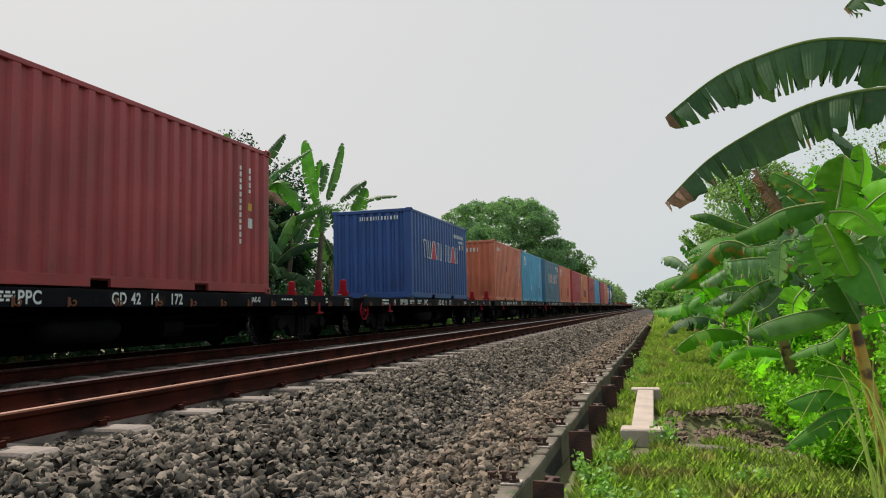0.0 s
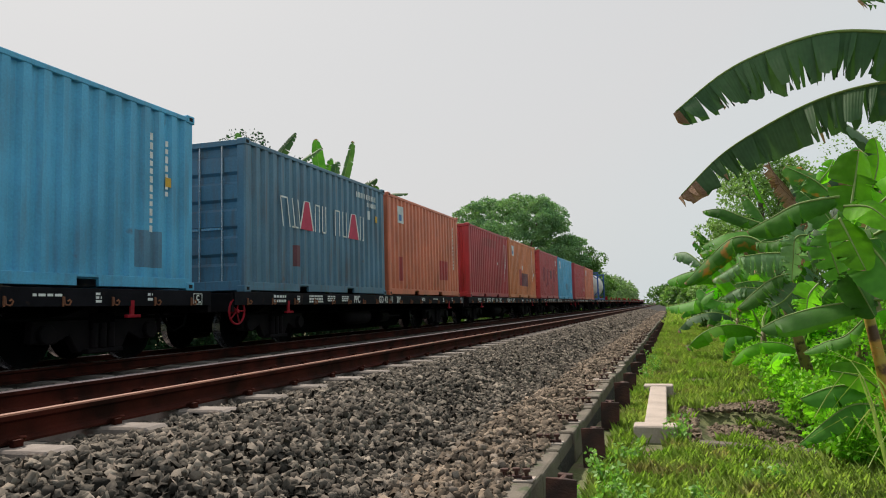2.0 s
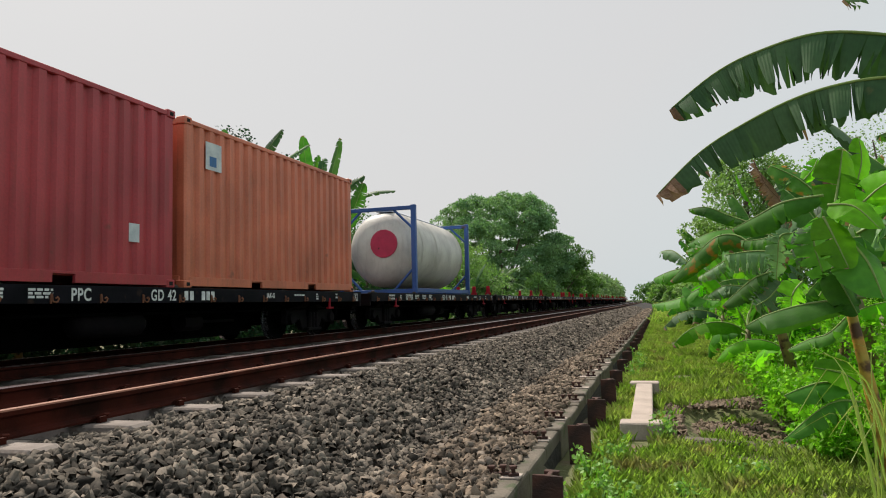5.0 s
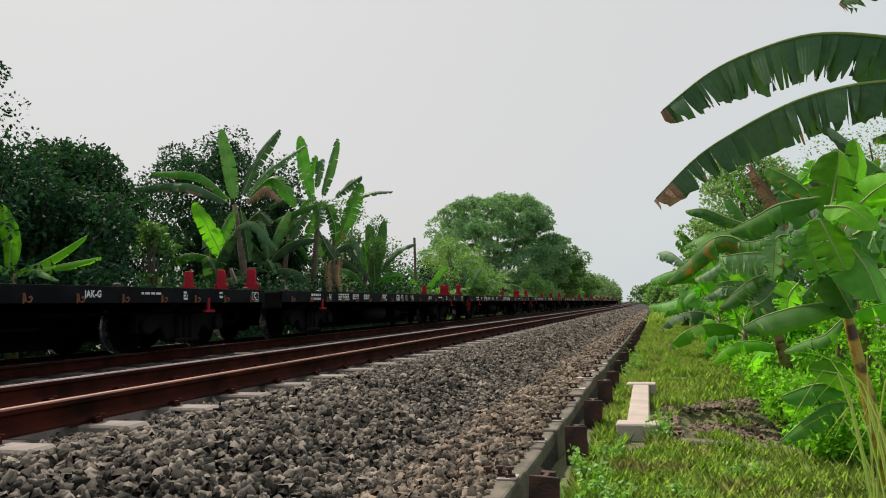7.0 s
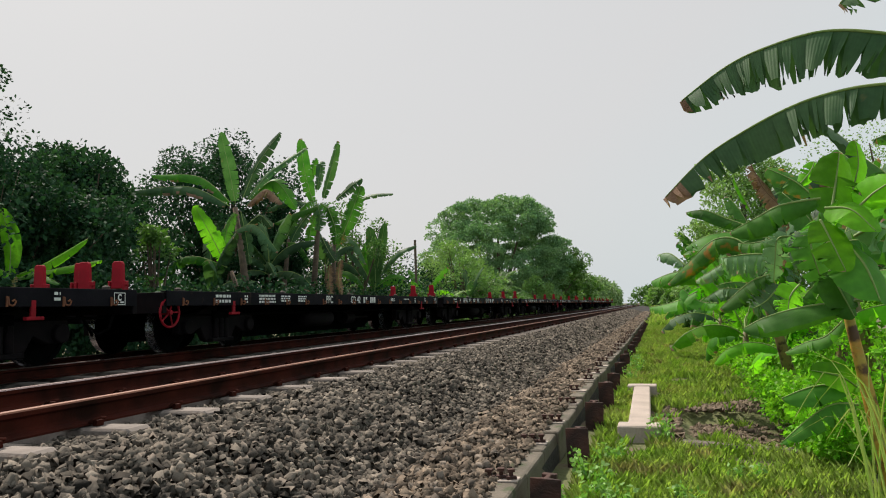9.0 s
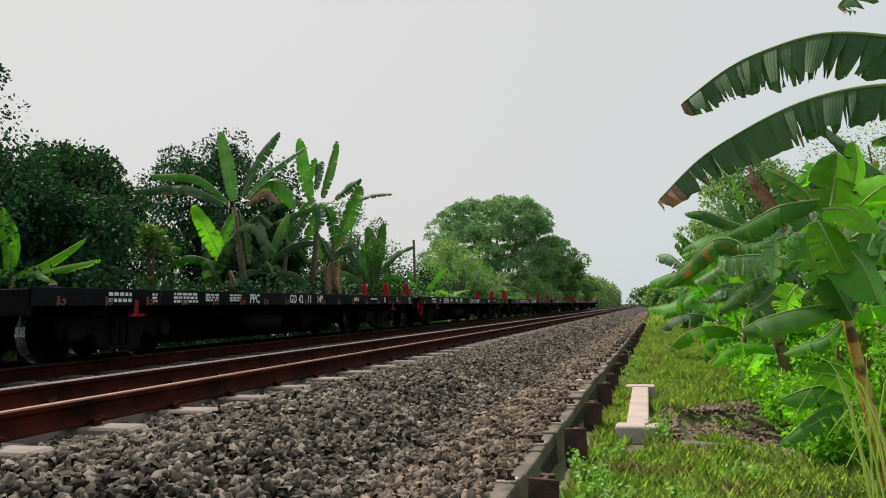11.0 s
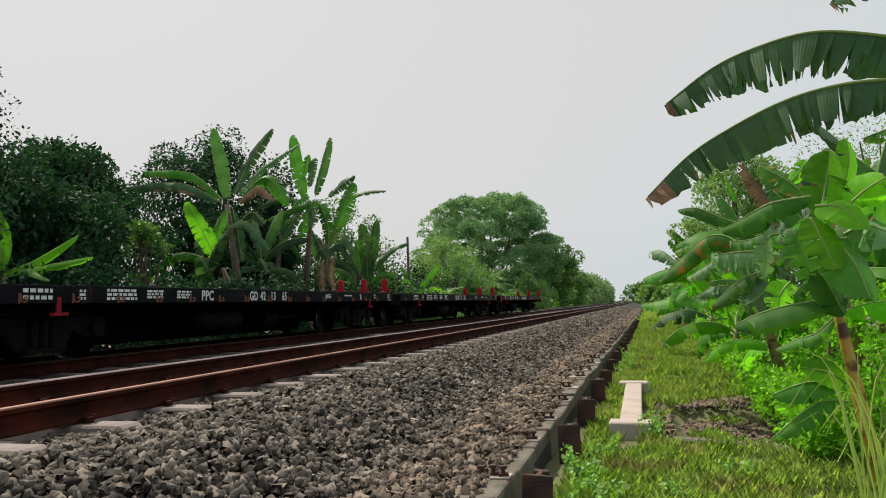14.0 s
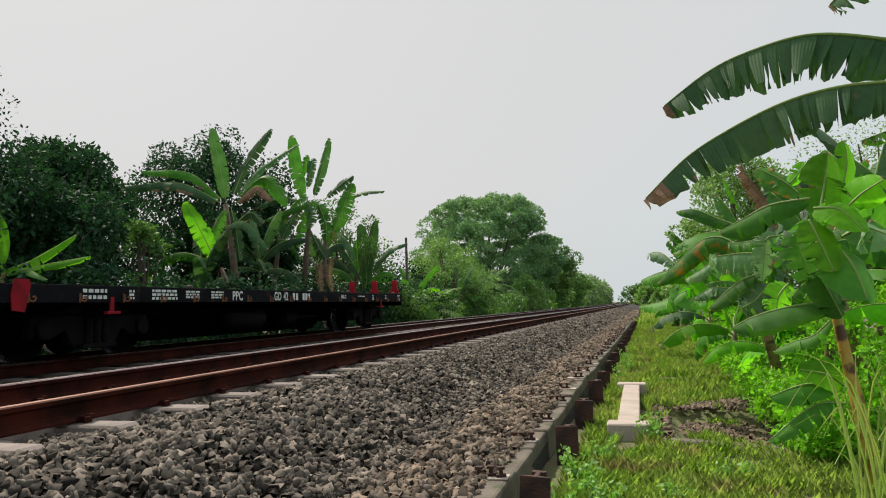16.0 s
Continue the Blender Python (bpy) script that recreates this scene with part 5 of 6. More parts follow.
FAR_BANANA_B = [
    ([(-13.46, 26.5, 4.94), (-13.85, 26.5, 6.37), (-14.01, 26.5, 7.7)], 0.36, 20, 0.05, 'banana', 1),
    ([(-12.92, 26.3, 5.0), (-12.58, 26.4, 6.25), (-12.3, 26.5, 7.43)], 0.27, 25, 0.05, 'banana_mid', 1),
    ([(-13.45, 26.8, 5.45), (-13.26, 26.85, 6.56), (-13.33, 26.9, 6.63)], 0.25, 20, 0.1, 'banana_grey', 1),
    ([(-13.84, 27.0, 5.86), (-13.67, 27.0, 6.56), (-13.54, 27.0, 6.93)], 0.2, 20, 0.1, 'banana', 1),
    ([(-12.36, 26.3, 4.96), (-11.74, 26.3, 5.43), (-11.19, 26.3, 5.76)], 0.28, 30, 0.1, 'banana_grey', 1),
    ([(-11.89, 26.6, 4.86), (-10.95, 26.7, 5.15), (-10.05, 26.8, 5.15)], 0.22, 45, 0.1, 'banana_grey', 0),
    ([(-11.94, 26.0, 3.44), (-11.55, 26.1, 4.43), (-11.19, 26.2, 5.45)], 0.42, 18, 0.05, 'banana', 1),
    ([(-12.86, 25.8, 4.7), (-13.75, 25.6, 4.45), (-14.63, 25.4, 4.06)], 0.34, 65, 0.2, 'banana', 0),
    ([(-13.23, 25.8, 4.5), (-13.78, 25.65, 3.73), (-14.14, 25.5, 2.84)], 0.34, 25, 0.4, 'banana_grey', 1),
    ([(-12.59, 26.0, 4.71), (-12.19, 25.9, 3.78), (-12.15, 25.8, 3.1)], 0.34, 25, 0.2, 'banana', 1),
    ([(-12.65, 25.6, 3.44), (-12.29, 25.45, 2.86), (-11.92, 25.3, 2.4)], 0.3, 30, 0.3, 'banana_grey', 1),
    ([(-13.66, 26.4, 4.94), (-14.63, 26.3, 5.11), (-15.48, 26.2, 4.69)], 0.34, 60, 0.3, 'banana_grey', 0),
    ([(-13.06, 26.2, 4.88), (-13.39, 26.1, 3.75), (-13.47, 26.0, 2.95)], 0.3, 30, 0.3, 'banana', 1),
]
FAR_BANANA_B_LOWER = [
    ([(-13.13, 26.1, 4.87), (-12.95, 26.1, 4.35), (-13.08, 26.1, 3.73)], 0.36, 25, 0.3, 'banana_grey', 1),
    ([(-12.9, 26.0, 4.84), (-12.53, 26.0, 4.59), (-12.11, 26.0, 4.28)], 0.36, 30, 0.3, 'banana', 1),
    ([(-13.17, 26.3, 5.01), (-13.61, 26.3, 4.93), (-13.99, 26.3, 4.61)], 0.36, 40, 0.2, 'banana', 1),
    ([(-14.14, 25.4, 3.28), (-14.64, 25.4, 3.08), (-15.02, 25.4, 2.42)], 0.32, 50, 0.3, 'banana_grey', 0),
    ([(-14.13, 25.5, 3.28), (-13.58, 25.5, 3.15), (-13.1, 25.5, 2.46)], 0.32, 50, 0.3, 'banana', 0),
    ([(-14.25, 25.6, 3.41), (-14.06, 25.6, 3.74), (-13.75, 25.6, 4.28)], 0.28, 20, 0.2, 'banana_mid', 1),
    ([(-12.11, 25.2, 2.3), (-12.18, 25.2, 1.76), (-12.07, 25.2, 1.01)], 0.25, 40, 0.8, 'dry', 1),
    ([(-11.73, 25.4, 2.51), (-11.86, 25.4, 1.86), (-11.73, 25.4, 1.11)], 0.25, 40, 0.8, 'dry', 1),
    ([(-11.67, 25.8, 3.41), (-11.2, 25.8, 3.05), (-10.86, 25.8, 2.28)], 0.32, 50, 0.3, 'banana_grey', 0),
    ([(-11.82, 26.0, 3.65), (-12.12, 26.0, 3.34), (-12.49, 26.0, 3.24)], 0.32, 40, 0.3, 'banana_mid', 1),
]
FAR_BANANA_C = [
    ([(-13.39, 33.0, 1.37), (-13.44, 33.0, 3.02), (-13.68, 33.0, 4.64)], 0.36, 15, 0.03, 'banana_mid', 1),
    ([(-13.46, 33.0, 1.64), (-13.17, 33.1, 3.44), (-12.94, 33.2, 4.8)], 0.3, 20, 0.03, 'banana_mid', 1),
    ([(-13.66, 33.3, 1.66), (-14.21, 33.4, 2.8), (-14.08, 33.5, 3.93)], 0.26, 20, 0.03, 'banana', 1),
    ([(-13.16, 33.0, 2.18), (-12.29, 33.1, 3.26), (-11.3, 33.2, 3.6)], 0.3, 55, 0.2, 'banana_grey', 0),
    ([(-13.23, 32.8, 1.63), (-12.46, 32.7, 2.01), (-11.78, 32.6, 1.92)], 0.34, 30, 0.1, 'banana', 1),
    ([(-13.61, 33.0, 1.79), (-14.34, 33.0, 3.06), (-15.08, 33.0, 3.73)], 0.34, 55, 0.2, 'banana_grey', 0),
]
FAR_BANANA_D = [
    ([(-13.15, 12.0, 1.43), (-12.27, 11.95, 1.64), (-11.15, 11.9, 2.11)], 0.16, 30, 0.1, 'banana_lit', 1),
    ([(-12.85, 11.8, 1.36), (-11.66, 11.7, 1.52), (-10.53, 11.6, 1.63)], 0.17, 45, 0.2, 'banana_lit', 0),
    ([(-13.19, 11.9, 1.38), (-13.18, 11.9, 2.1), (-13.45, 11.9, 2.89)], 0.22, 15, 0.02, 'banana_lit', 1),
    ([(-12.93, 11.8, 1.36), (-13.43, 11.7, 1.62), (-14.23, 11.6, 1.52)], 0.18, 40, 0.1, 'banana_lit', 0),
    ([(-12.67, 11.7, 1.35), (-12.13, 11.6, 1.44), (-11.45, 11.5, 1.19)], 0.16, 40, 0.1, 'banana', 0),
]


def leafed_plant(label, stems, rows, seed, material="stem", blunt=0.55, n=24, slim=1.0, ragged=0.05):
    """A banana plant with its own leaves; stems are lists of points with a foot radius."""
    foot = np.array(stems[0][0][0])
    t = thing("banana_plant", label, "banana plant", "banana plants by the line", m=pose(*[float(v) for v in foot]))
    for pts, r in stems:
        rel = [tuple(np.array(q) - foot) for q in pts]
        part("pseudostem", Geo().tube(rel, [r * (1 - 0.5 * i / (len(rel) - 1)) for i in range(len(rel))], 10).mesh("pseudostem", smooth=True), M[material], t, "sheathed yellow-brown stem")
    for i, (pts, w, fold, tears, mt, turned) in enumerate(rows):
        o = np.array(pts[0])
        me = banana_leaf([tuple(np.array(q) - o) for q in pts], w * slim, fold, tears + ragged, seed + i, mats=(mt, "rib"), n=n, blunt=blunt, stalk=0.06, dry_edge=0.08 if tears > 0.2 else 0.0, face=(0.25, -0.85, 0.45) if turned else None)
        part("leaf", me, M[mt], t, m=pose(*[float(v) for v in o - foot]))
    return t


def build_left_plants():
    """Behind the far track."""
    base = -0.95
    # broad dark trees at the near end
    build_tree("broadleaf_tree", "dense dark green broadleaf tree behind the track", -16.0, 14.0, base, 6.0, 3.3, 95, 480, 0.14, "leaf_dark", 11, 0.06)
    build_tree("broadleaf_tree", "tall dark green tree with sparse top", -14.4, 12.2, base, 7.9, 1.3, 20, 60, 0.09, "leaf_dark", 12, 0.2, trunk=0.05)
    build_tree("broadleaf_tree", "dark green broadleaf tree behind banana plants", -18.3, 19.0, base, 7.0, 3.1, 65, 420, 0.16, "leaf_dark", 13, 0.12)
    build_tree("broadleaf_tree", "rounded dark green tree behind banana plants", -17.8, 26.5, base, 9.3, 3.3, 70, 380, 0.14, "leaf_dark", 14, 0.15)
    build_tree("leafy_shrub", "yellow-green shrub under the trees", -13.6, 17.0, base, 4.0, 1.0, 18, 120, 0.12, "leaf_mid", 15, 0.2)
    build_tree("broadleaf_tree", "dark green tree close behind banana plants", -16.2, 27.5, base, 6.3, 2.2, 48, 300, 0.16, "leaf_dark", 29, 0.05)
    build_tree("broadleaf_tree", "dark green tree close behind banana plants", -15.6, 23.0, base, 5.0, 1.7, 36, 300, 0.16, "leaf_dark", 30, 0.05)
    build_tree("leafy_shrub", "olive shrub beside banana stems", -14.8, 33.5, base, 6.9, 2.4, 34, 150, 0.14, "leaf_mid", 16, 0.1)
    build_tree("leafy_shrub", "low green undergrowth bush", -12.4, 26.0, base, 2.2, 1.6, 30, 150, 0.14, "leaf_dark", 17, 0.05)
    build_tree("leafy_shrub", "low green undergrowth bush", -12.3, 34.0, base, 2.4, 2.2, 30, 150, 0.15, "leaf_mid", 18, 0.05)
    build_tree("leafy_shrub", "pale green rounded shrub", -13.9, 51.0, base, 6.4, 3.2, 50, 220, 0.17, "leaf_light", 19, 0.08)
    build_tree("leafy_shrub", "low green undergrowth bush", -12.6, 50.0, base, 2.8, 3.0, 34, 140, 0.18, "leaf_mid", 20, 0.05)
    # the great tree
    build_tree("great_tree", "large spreading light green tree with clumped crown, haze tint in its leaves", -17.6, 80.0, base, 14.2, 8.2, 420, 250, 0.23, "leaf_great", 21, 0.06, lump_r=0.125, shape=0.5, dome=True)
    build_tree("great_tree", "dark green tree behind the great crown", -14.8, 104.0, base, 11.0, 5.6, 60, 220, 0.34, "leaf_mid", 22, 0.1, lump_r=0.22)
    build_tree("leafy_shrub", "bright green palm-like bush by the track", -11.8, 72.0, base, 4.4, 1.9, 30, 150, 0.22, "leaf_light", 23, 0.05)
    build_tree("broadleaf_tree", "far green tree along the line", -14.0, 128.0, base, 7.5, 4.5, 40, 170, 0.40, "leaf_mid", 24, 0.05)
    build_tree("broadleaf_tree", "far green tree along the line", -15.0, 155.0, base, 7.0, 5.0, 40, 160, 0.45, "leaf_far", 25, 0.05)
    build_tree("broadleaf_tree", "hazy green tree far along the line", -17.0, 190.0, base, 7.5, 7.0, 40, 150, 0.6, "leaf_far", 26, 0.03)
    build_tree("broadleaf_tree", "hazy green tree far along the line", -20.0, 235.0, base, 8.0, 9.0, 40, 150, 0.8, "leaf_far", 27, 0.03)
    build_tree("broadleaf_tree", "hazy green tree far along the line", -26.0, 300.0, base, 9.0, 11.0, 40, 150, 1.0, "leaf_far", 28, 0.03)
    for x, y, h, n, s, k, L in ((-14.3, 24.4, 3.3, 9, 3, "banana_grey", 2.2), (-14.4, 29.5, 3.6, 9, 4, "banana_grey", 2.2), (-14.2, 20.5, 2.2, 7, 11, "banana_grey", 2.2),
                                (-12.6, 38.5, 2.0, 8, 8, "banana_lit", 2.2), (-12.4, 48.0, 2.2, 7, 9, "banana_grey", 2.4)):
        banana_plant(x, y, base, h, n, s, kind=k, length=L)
    leafed_plant("tall banana plant with ragged leaves, one bright and broad", [([(-13.3, 21.5, base), (-13.5, 21.5, 1.6), (-13.9, 21.5, 4.15)], 0.17), ([(-13.0, 20.9, base), (-13.2, 20.8, 0.9), (-13.6, 20.8, 1.9)], 0.12)], FAR_BANANA_A, 300, "bark", 0.5, 34, 0.82, 0.22)
    leafed_plant("tall banana plant with upright green leaves", [([(-13.5, 26.4, base), (-13.4, 26.4, 1.6), (-13.15, 26.4, 4.6)], 0.17), ([(-14.35, 25.5, base), (-14.3, 25.5, 1.2), (-14.1, 25.6, 3.4)], 0.15), ([(-12.3, 26.0, base), (-12.35, 26.0, 1.2), (-12.3, 26.0, 3.4)], 0.14)], FAR_BANANA_B + FAR_BANANA_B_LOWER, 330, "bark", 0.5, 34, 0.82, 0.22)
    leafed_plant("young banana plant with bright upright leaves", [([(-13.4, 33.0, base), (-13.45, 33.0, 1.5)], 0.14)], FAR_BANANA_C, 360)
    leafed_plant("low banana plant with bright spreading leaves", [([(-13.0, 11.9, base), (-13.05, 11.9, 1.4)], 0.12)], FAR_BANANA_D, 380)
    rng = np.random.default_rng(77)
    for nm, y0, y1, n, lo, hi, per, size, mt in (("near", 2, 42, 380, 0.2, 2.2, 130, 0.14, "leaf_dark"), ("back", 4, 60, 300, 0.8, 4.6, 130, 0.16, "leaf_dark"), ("mid", 32, 80, 190, 0.3, 1.9, 110, 0.22, "leaf_mid"), ("far", 80, 300, 170, 0.5, 3.2, 90, 0.5, "leaf_mid")):
        cs, rs = [], []
        for i in range(n):
            y = rng.uniform(y0, y1)
            x = (-15.5 if nm == "back" else -11.9) - abs(rng.normal(0, 1.4))
            cs.append((x + bend(y), y, base + rng.uniform(lo * 0.3, hi)))
            rs.append(rng.uniform(0.35, 0.8) * (1 + y / 90))
        v, f = leaf_cloud(rng, cs, rs, per, size)
        solid("undergrowth", bulk("undergrowth", v, f, [M[mt]]), M[mt], "tangled dark green undergrowth along the far side", "undergrowth", kind="stuff")
    build_palm(-12.3, 57.0, base, 2.9, 13, 2.6, "leaf_mid", 3, "small palm with drooping feathery fronds")
    build_palm(-11.9, 73.0, base, 1.3, 14, 2.8, "leaf_light", 4, "bright low palm with upright fronds")
    build_palm(-12.4, 40.5, base, 1.0, 12, 2.6, "leaf_light", 5, "bright low palm with upright fronds")
    build_palm(-13.0, 125.0, base, 5.0, 14, 3.2, "leaf_mid", 6, "far palm above the tree line")
    build_palm(-14.5, 140.0, base, 5.6, 14, 3.4, "leaf_mid", 7, "far palm above the tree line")
    solid("wooden_pole", Geo().tube([(0, 0, -0.2), (0.03, 0, 2.4), (0.0, 0, 5.3)], [0.09, 0.08, 0.07], 8), M["bark"], "dark weathered wooden pole among shrubs", "pole", m=pose(-13.0, 38.0, base))


def frond_mesh(length, rise, droop, seed):
    """Feathered palm frond: a bowed midrib with narrow leaflets on both sides."""
    rng = np.random.default_rng(seed)
    path = spline(generic_path(length, rise, droop), 24)
    g = Geo()
    g.tube([tuple(q) for q in path[::3]], [0.03, 0.026, 0.022, 0.018, 0.014, 0.01, 0.007, 0.004], 4)
    for i in range(3, 23):
        d = path[i] - path[i - 1]
        d /= np.linalg.norm(d)
        for sd in (-1, 1):
            w = length * 0.26 * math.sin(math.pi * (0.1 + 0.85 * i / 23)) * rng.uniform(0.8, 1.15)
            lat = np.array([0, sd, 0]) * 0.8 + d * 0.55 + np.array([0, 0, -0.35 + rng.normal(0, 0.1)])
            b, e = path[i], path[i] + lat * w
            m = (b + e) / 2 + np.array([0, 0, 0.05 * w])
            t = d * 0.02 * length / 2
            g.add([b - t, b + t, m + t, e, m - t], [(0, 1, 2, 3, 4)])
    return g.mesh("frond")


def build_palm(x, y, base, h, fronds, length, mt, seed, label):
    r = random.Random(seed)
    t = thing("palm", label, "palm", "palms beyond the track", m=pose(x, y, base))
    part("trunk", Geo().tube([(0, 0, -0.1), (0.08, 0, h * 0.5), (0, 0, h)], [0.16, 0.12, 0.1], 8), M["bark"], t, "grey-brown palm trunk")
    kinds = [frond_mesh(length, a, b, seed * 10 + i) for i, (a, b) in enumerate(((70, 80), (45, 95), (20, 90)))]
    for i in range(fronds):
        part("frond", kinds[i % 3], M[mt], t, m=pose(0, 0, h, 0, 0, i * 137.5 + r.uniform(-15, 15)))


def undergrowth(name, label, x0, x1, y0, y1, n, size, zf, mt, seed, tall=1.0):
    """A carpet of small leaves or blades."""
    rng = np.random.default_rng(seed)
    x, y = rng.uniform(x0, x1, n), y0 + (y1 - y0) * rng.uniform(0, 1, n) ** 1.5
    keep = np.array([not (-0.05 < a < 1.3 and 6.2 < b < 9.2 and noise.noise((a * 3, b * 2, 4)) < 0.22) and noise.noise((a * 2.2, b * 1.6, 9)) > -0.22 + 0.25 * noise.noise((a * 9, b * 7, 3)) for a, b in zip(x, y)])
    keep &= ~((np.abs(x + 0.245) < 0.12) & (np.abs(y - 8.3) < 1.6)) & ~((np.abs(x + 0.245) < 0.2) & (np.abs(np.abs(y - 8.27) - 1.6) < 0.13))
    x, y = x[keep], y[keep]
    n = len(x)
    z = np.array([zf(a, b) for a, b in zip(x, y)])
    s = size * rng.uniform(0.5, 1.5, n) * (1 + y * 0.03)
    az, tilt = rng.uniform(0, 6.283, n), rng.uniform(0.03, 0.42, n)
    d = np.stack([np.cos(az) * np.sin(tilt), np.sin(az) * np.sin(tilt), np.cos(tilt)], 1)
    w = np.stack([-np.sin(az), np.cos(az), np.zeros(n)], 1) * (s * 0.055 / tall)[:, None]
    p = np.stack([x + np.array([bend(b) for b in y]), y, z - 0.02], 1)
    tip = p + d * s[:, None] + np.stack([np.cos(az), np.sin(az), -0.25 + 0 * az], 1) * (s * 0.22)[:, None]
    mid = p + d * (s * 0.6)[:, None]
    v = np.stack([p - w, p + w, mid + w * 0.8, tip, mid - w * 0.8], 1).reshape(-1, 3)
    f = np.arange(5 * n).reshape(-1, 5)
    return solid(name, bulk(name, v, f, [M[mt]]), M[mt], label, "grass", kind="stuff")


def ground_z(x, y):
    z = -0.69 + 0.07 * noise.noise((x * 1.4, y * 0.9, 2.0)) + 0.10 * max(0, min(1, (x - 1.0) / 1.5))
    if 0.15 < x < 1.7 and 6.45 < y < 8.4:
        z -= 0.16
    return z


def build_right_plants():
    undergrowth("grass", "short bright green grass with dry blades on the verge", -0.60, 1.9, 2.6, 36, 160000, 0.082, ground_z, "grass", 31, tall=4.6)
    undergrowth("grass", "short green grass on the verge", -0.6, 1.9, -4, 2.6, 9000, 0.07, ground_z, "grass", 34, tall=2.0)
    undergrowth("grass", "rough pale green grass farther along the verge", -0.6, 3.0, 34, 120, 12000, 0.16, ground_z, "grass", 32, tall=1.2)
    rng = np.random.default_rng(33)
    cs, rs = [], []
    for i in range(520):
        y = 5.6 + 26 * rng.random() ** 1.4
        x = 1.0 + 0.012 * y + 1.9 * rng.random() ** 1.4
        cs.append((x + bend(y), y, -0.68 + rng.uniform(0, 0.25) + 1.15 * min(1.0, (x - 0.95) / 0.9) * rng.random()))
        rs.append(rng.uniform(0.10, 0.26))
    v, f = leaf_cloud(rng, cs, rs, 150, 0.052)
    solid("creeper_carpet", bulk("creeper_carpet", v, f, [M["weed"]]), M["weed"], "bright green leafy weeds under the banana plants", "weeds", kind="stuff")
    # small leafy weeds standing in the grass
    for i, (x, y, h) in enumerate(((-0.52, 4.05, 0.20), (-0.44, 4.45, 0.24), (-0.30, 4.2, 0.18), (-0.52, 4.9, 0.22), (-0.40, 3.6, 0.18), (-0.03, 6.5, 0.22), (0.02, 6.75, 0.16), (-0.38, 5.6, 0.14), (0.5, 5.2, 0.12), (0.1, 4.6, 0.12), (-0.45, 11.0, 0.3), (-0.4, 12.5, 0.32), (-0.5, 14.0, 0.35))):
        t = thing("leafy_weed", "small leafy weed with pale green leaves in grass", "weed", "weeds on the verge", m=pose(x, y, ground_z(x, y)))
        g = Geo()
        cw, rw = [], []
        for j in range(5):
            a = rng.uniform(0, 6.283)
            tip = (0.09 * math.cos(a), 0.09 * math.sin(a), h * rng.uniform(0.6, 1.0))
            g.tube([(0, 0, -0.02), (tip[0] * 0.4, tip[1] * 0.4, tip[2] * 0.5), tip], [0.003, 0.0025, 0.0015], 4)
            cw += [tip, tuple(0.6 * q for q in tip)]
            rw += [0.032, 0.028]
        part("stalk", g, M["weed"], t)
        v, f = leaf_cloud(rng, cw, rw, 10, 0.036)
        part("foliage", bulk("foliage", v, f, [M["pale_weed"]]), M["pale_weed"], t)
    for x, y, h, n, s, k, L in ((2.6, 7.9, 1.5, 9, 41, "banana", 1.5), (2.1, 9.8, 1.5, 9, 42, "banana", 1.4), (2.4, 11.8, 1.9, 9, 43, "banana", 1.6), (1.8, 13.4, 1.3, 9, 44, "banana", 1.4), (2.4, 15.5, 2.2, 9, 45, "banana_grey", 2.1),
                                (1.6, 18.0, 1.5, 8, 46, "banana", 1.9), (2.6, 21.0, 2.4, 8, 47, "banana", 2.2), (1.9, 25.0, 1.8, 8, 48, "banana", 2.2), (2.8, 30.0, 2.4, 8, 49, "banana", 2.3), (2.2, 37.0, 2.2, 8, 50, "banana", 2.4), (3.4, 8.8, 1.7, 9, 51, "banana", 1.9), (3.6, 13.2, 2.8, 9, 52, "banana_grey", 2.2)):
        banana_plant(x, y, -0.75, h, n, s, kind=k, length=L)
    for x, y, h, n, sd, L in ((2.3, 6.6, 1.0, 8, 54, 1.1), (1.35, 9.0, 0.7, 7, 55, 0.9), (1.2, 11.5, 0.8, 7, 56, 1.3), (1.2, 16.0, 0.9, 7, 57, 1.4), (1.5, 22.0, 1.1, 7, 58, 1.6), (1.6, 29.0, 1.2, 7, 59, 1.8), (2.9, 10.2, 1.8, 9, 60, 1.8)):
        banana_plant(x, y, -0.75, h, n, sd, kind="banana_lit" if sd % 2 else "banana", length=L)
    for i, (x, y, h, w) in enumerate(((1.9, 24.0, 1.3, 0.8), (1.5, 31.0, 1.2, 0.8), (2.0, 36.0, 1.8, 1.1), (1.7, 44.0, 1.6, 1.1), (2.2, 54.0, 2.4, 1.5), (2.0, 66.0, 2.4, 1.6), (2.6, 82.0, 3.4, 2.2), (2.0, 105.0, 3.6, 2.6), (1.0, 135.0, 4.0, 3.2), (-2.0, 190.0, 5.0, 5.0))):
        build_tree("leafy_shrub", "green roadside shrub among banana plants", x, y, -0.75, h, w, 22, 130, 0.10 + y * 0.003, "leaf_mid" if i % 2 else "leaf_light", 120 + i, 0.05, "verge shrubs")
    build_tree("broadleaf_tree", "feathery green tree rising behind banana plants", 3.0, 25.0, -0.8, 6.6, 1.9, 60, 260, 0.11, "leaf_light", 65, 0.15)
    build_tree("broadleaf_tree", "light feathery tree above banana plants", 5.0, 17.5, -0.8, 5.2, 2.2, 40, 150, 0.06, "leaf_light", 61, 0.2)
    build_tree("broadleaf_tree", "green tree beside the verge", 4.2, 27.0, -0.8, 5.8, 2.6, 45, 200, 0.15, "leaf_mid", 62, 0.1)
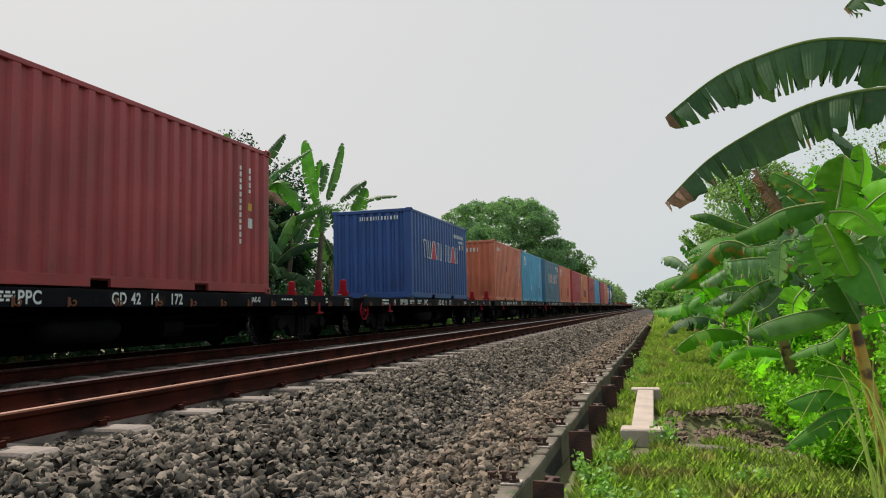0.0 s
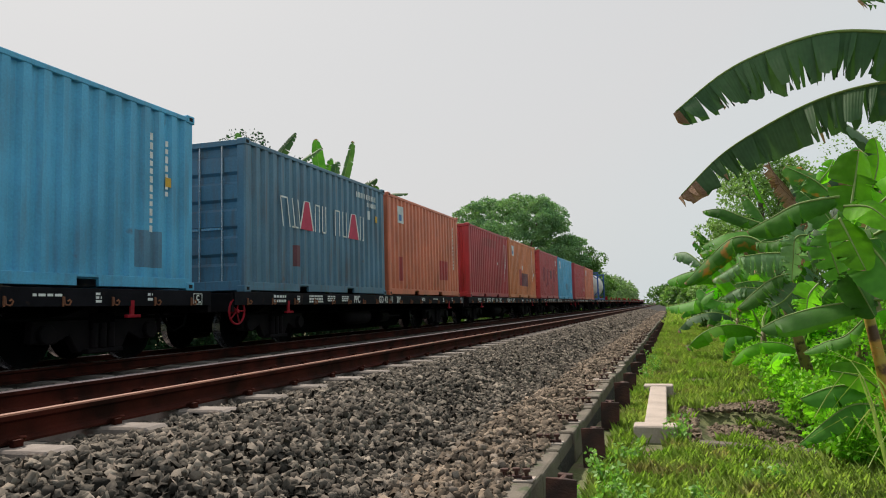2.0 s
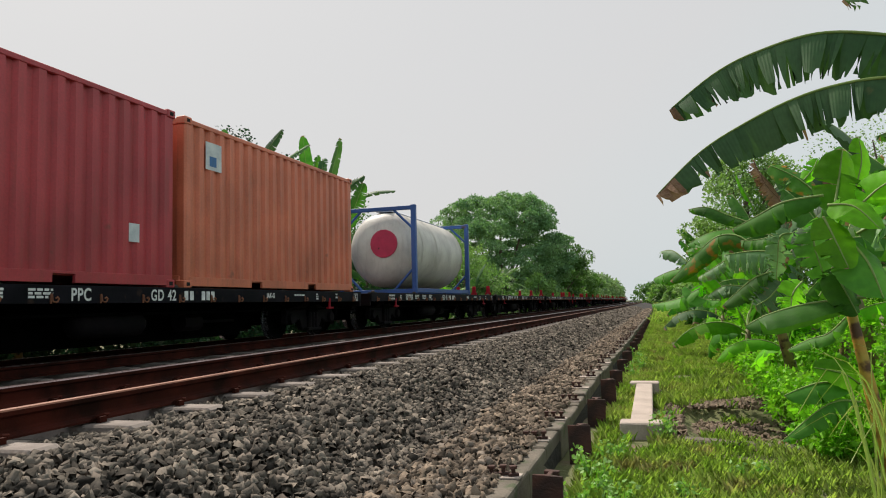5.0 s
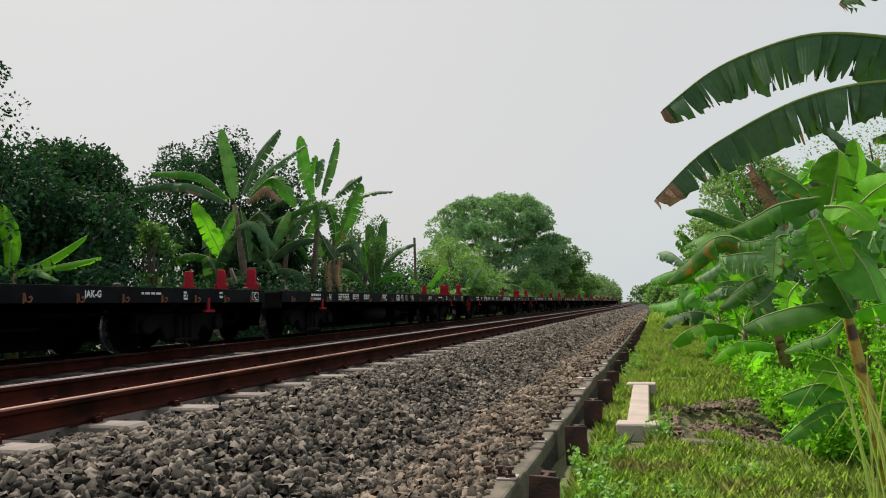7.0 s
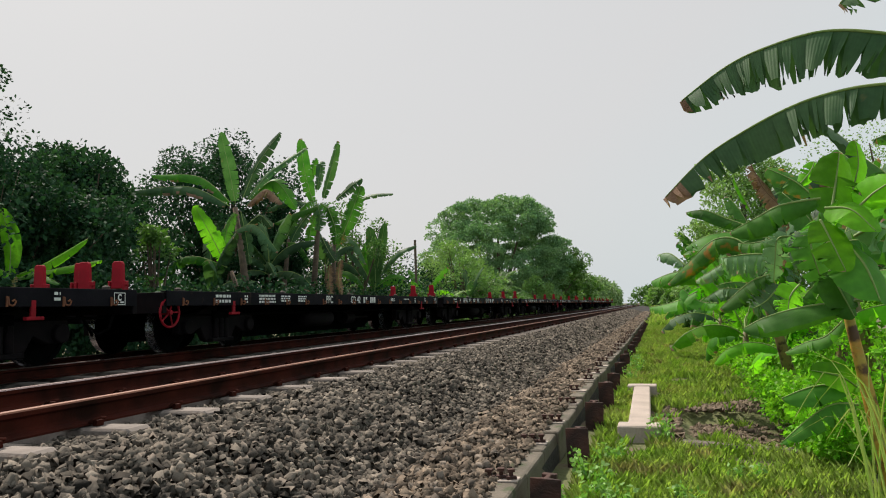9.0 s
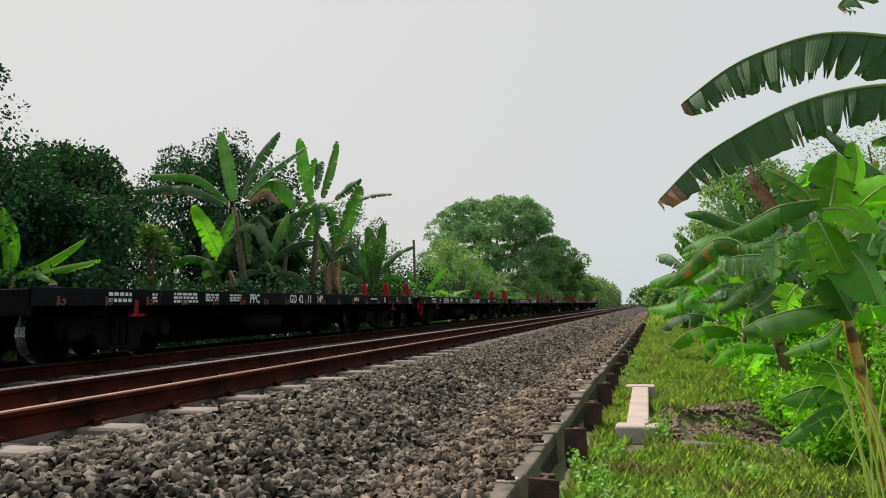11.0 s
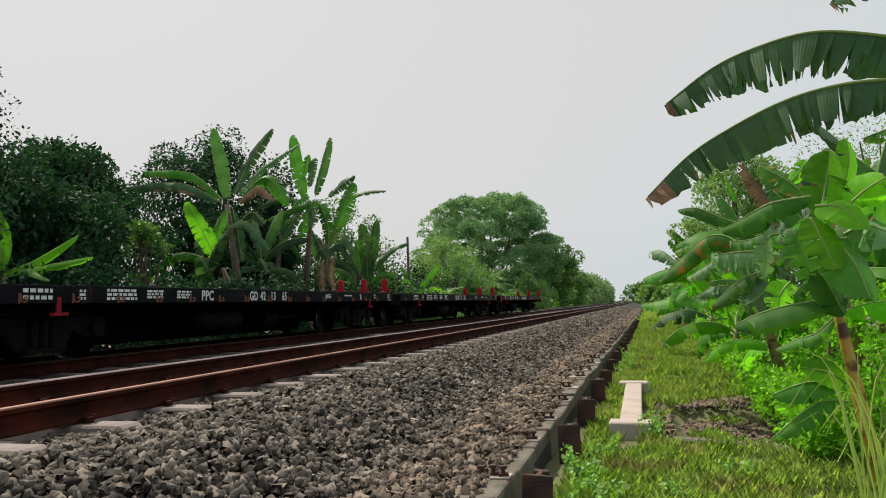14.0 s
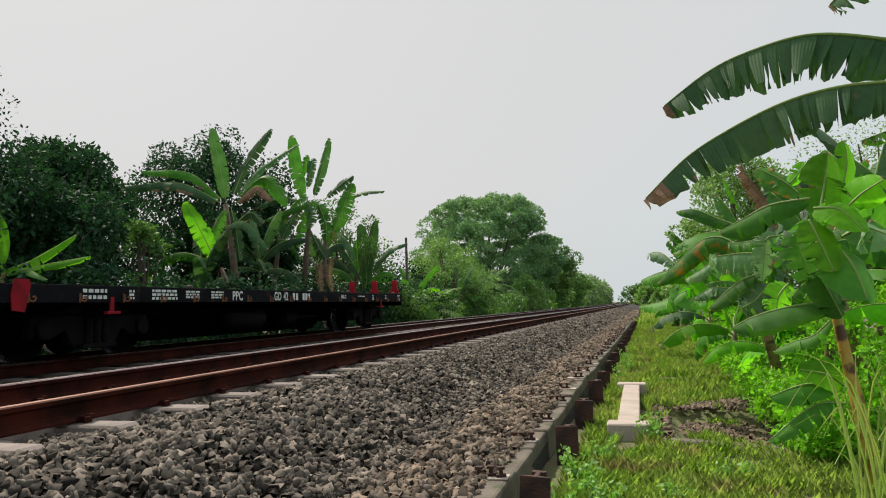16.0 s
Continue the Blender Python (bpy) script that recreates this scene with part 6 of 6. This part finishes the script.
    build_tree("broadleaf_tree", "green tree farther along the verge", 4.5, 42.0, -0.8, 5.5, 3.2, 40, 180, 0.2, "leaf_mid", 63, 0.05)
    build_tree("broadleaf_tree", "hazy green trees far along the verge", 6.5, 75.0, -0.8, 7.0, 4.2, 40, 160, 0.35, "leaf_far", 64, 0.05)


# hero plants beside the camera: leaves as (midrib points, width, fold, tears, material)
SWAY = []


def build_hero_plants():
    t = thing("banana_plant", "tall banana plant with two long arching torn leaves", "banana plant", "banana plants by the line", m=pose(2.35, 4.7, -0.75))
    part("pseudostem", Geo().tube([(0, 0, -0.15), (-0.03, 0, 0.8), (-0.08, 0, 1.6), (-0.12, 0.02, 2.3)], [0.15, 0.13, 0.1, 0.06], 12).mesh("pseudostem", smooth=True), M["stem"], t, "sheathed yellow-brown stem")
    top = np.array((2.23, 4.72, 1.55))
    for name, pts, w, fold, tears, seed, mt in (
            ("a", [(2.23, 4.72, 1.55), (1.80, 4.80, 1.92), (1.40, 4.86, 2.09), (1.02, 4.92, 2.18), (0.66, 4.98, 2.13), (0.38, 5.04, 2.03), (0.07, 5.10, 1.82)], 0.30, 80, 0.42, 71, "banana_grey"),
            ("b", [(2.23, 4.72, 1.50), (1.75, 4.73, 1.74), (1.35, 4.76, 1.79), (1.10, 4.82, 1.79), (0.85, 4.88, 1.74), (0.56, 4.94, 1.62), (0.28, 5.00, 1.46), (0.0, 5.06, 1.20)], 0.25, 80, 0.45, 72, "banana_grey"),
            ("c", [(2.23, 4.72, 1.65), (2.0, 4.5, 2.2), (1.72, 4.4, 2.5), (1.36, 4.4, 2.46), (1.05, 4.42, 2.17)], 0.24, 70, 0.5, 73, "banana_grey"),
            ("d", [(2.23, 4.72, 1.5), (1.95, 4.9, 1.6), (1.65, 5.05, 1.60), (1.36, 5.1, 1.52)], 0.10, 60, 0.4, 74, "banana")):
        ob = part("leaf", banana_leaf([tuple(np.array(q) - top) for q in pts], w, fold, tears, seed, mats=(mt, "rib"), n=72, dry_from=0.92 if name == "b" else 0.985, dry_edge=0.05, curl=0.9), M[mt], t, "long arching torn leaf with browned tip", m=pose(top[0] - 2.35, top[1] - 4.7, top[2] + 0.75))
        SWAY.append((name, ob))
    leafed_plant("young banana plant with broad bright green leaves", [([(1.30, 5.0, -0.80), (1.24, 5.0, -0.32), (1.19, 5.0, -0.02), (1.13, 5.0, 0.35), (1.06, 5.0, 0.85)], 0.05)], YOUNG_LEAVES, 400, "stem_young", 0.6, 40, 1.0, 0.015)
    leafed_plant("banana plant with torn leaves yellowing at the edges", [([(1.75, 6.6, -0.80), (1.55, 6.5, 0.2), (1.35, 6.4, 1.0)], 0.08), ([(1.4, 8.4, -0.80), (1.2, 8.3, 0.1), (1.0, 8.1, 0.7)], 0.07)], BEHIND_LEAVES, 440, "stem", 0.5, 36)
    # dead hanging leaves behind
    for x, y, z, s in ((0.76, 6.2, 1.62, 95), (1.24, 6.0, 1.50, 96), (0.80, 6.15, 1.50, 97)):
        solid("dead_banana_leaf", banana_leaf([(0, 0, 0), (0.04, 0, -0.1), (0.14, 0, -0.24), (0.21, 0, -0.42)], 0.085, 78, 0.9, s, mats=("dry", "dry"), n=20), M["dry"], "shrivelled brown hanging banana leaf", "dead leaf", m=pose(x, y, z))
    # reeds at the verge
    rng = random.Random(4)
    for i in range(70):
        y = 3.6 + rng.uniform(-0.5, 1.6)
        x = 0.24 * y + rng.uniform(0, 0.35)
        h, a, b = rng.uniform(0.35, 1.05), rng.uniform(-0.35, 0.25), rng.uniform(-0.3, 0.2)
        q = spline([(0, 0, 0), (a * 0.2, b * 0.2, h * 0.5), (a * 0.6, b * 0.6, h * 0.9), (a * 1.3, b * 1.3, h * (1.0 if rng.random() < 0.6 else 0.7))], 9)
        w = [0.0055 * (1 - (k / 8) ** 2) + 0.0008 for k in range(9)]
        vs = [(px + s * w[k], py, pz) for k, (px, py, pz) in enumerate(q) for s in (-1, 0, 1)]
        vs = [(vx, vy + (0.004 if j % 3 == 1 else 0), vz) for j, (vx, vy, vz) in enumerate(vs)]
        fs = [(3 * k + j, 3 * k + j + 1, 3 * k + j + 4, 3 * k + j + 3) for k in range(8) for j in range(2)]
        solid("reed_blade", Geo().add(vs, fs), M["reed"], "long thin green to straw-coloured grass blade", "grass blade", "tall grass at the verge", m=pose(x, y, ground_z(x, y) - 0.02, 0, 0, rng.uniform(-60, 60)))


# ---- build ----
build_ground()
BED = build_bed()
build_tracks()
build_edge()
build_path_slabs()
WAGONS, LOADS = build_train()
build_left_plants()
build_right_plants()
build_hero_plants()
build_ballast(BED)


# sway of the long leaves in the wind: seconds, turn, lift in degrees
SWAY_ROWS = {
    "a": [(0, -0.05, -0.07), (0.5, -0.53, -0.11), (1, 0.62, -0.4), (1.5, 1.78, -0.69), (2, 3.32, -1.09), (2.5, 2.11, -0.86), (3, -0.1, -0.14), (3.5, -2.7, 0.69), (4, -5.09, 1.78), (6.5, -1.4, -0.04), (7, 0.0, 0.0), (7.5, -3.52, 0.82), (8, -3.32, 1.09), (8.5, -5.39, 2.0), (9, -11.34, 4.7), (11.5, -12.46, 4.5), (12.5, -11.55, 3.85), (13.5, -8.86, 3.15), (14.5, -7.32, 2.75), (16, -7.32, 2.75)],
    "b": [(0, -6.35, 1.24), (0.5, -7.55, 1.41), (1, -8.75, 1.58), (1.5, -9.44, 1.76), (2, -7.64, 1.5), (2.5, -6.17, 1.05), (3, -6.35, 1.24), (3.5, -8.24, 1.59), (4, -4.92, 1.34), (6.5, 1.61, -0.08), (7, 0.0, 0.0), (7.5, -0.69, 0.18), (8, -3.68, 0.61), (8.5, -8.15, 1.5), (9, -8.15, 1.5), (11.5, -2.58, 0.53), (12, -0.37, 0.37), (12.5, 1.34, 0.2), (13.5, 0.92, 0.1), (14.5, 1.11, -0.08), (16, 1.61, -0.08)],
}


def motions():
    for k, w in WAGONS.items():
        walk(w, train_rows(k * PITCH + 6.1675, DECK_Z))
    for ob, off in LOADS:
        walk(ob, train_rows(off, DECK_Z + 0.022))
    # wheels roll without slipping
    spins = [math.degrees((run(0) - run(i / FPS)) / 0.387) for i in range(481)]
    for w in WAGONS.values():
        for ob in w.children:
            if ob.name.startswith("wheelset"):
                p = ob.matrix_basis.translation.copy()
                walk(ob, [(i / FPS, pose(p.x, p.y, p.z, a, 0, 0)) for i, a in enumerate(spins)])
    for name, ob in SWAY:
        if name in SWAY_ROWS:
            p = ob.matrix_basis.translation.copy()
            walk(ob, [(t, pose(p.x, p.y, p.z, 0, lift, turn)) for t, turn, lift in SWAY_ROWS[name]])


motions()
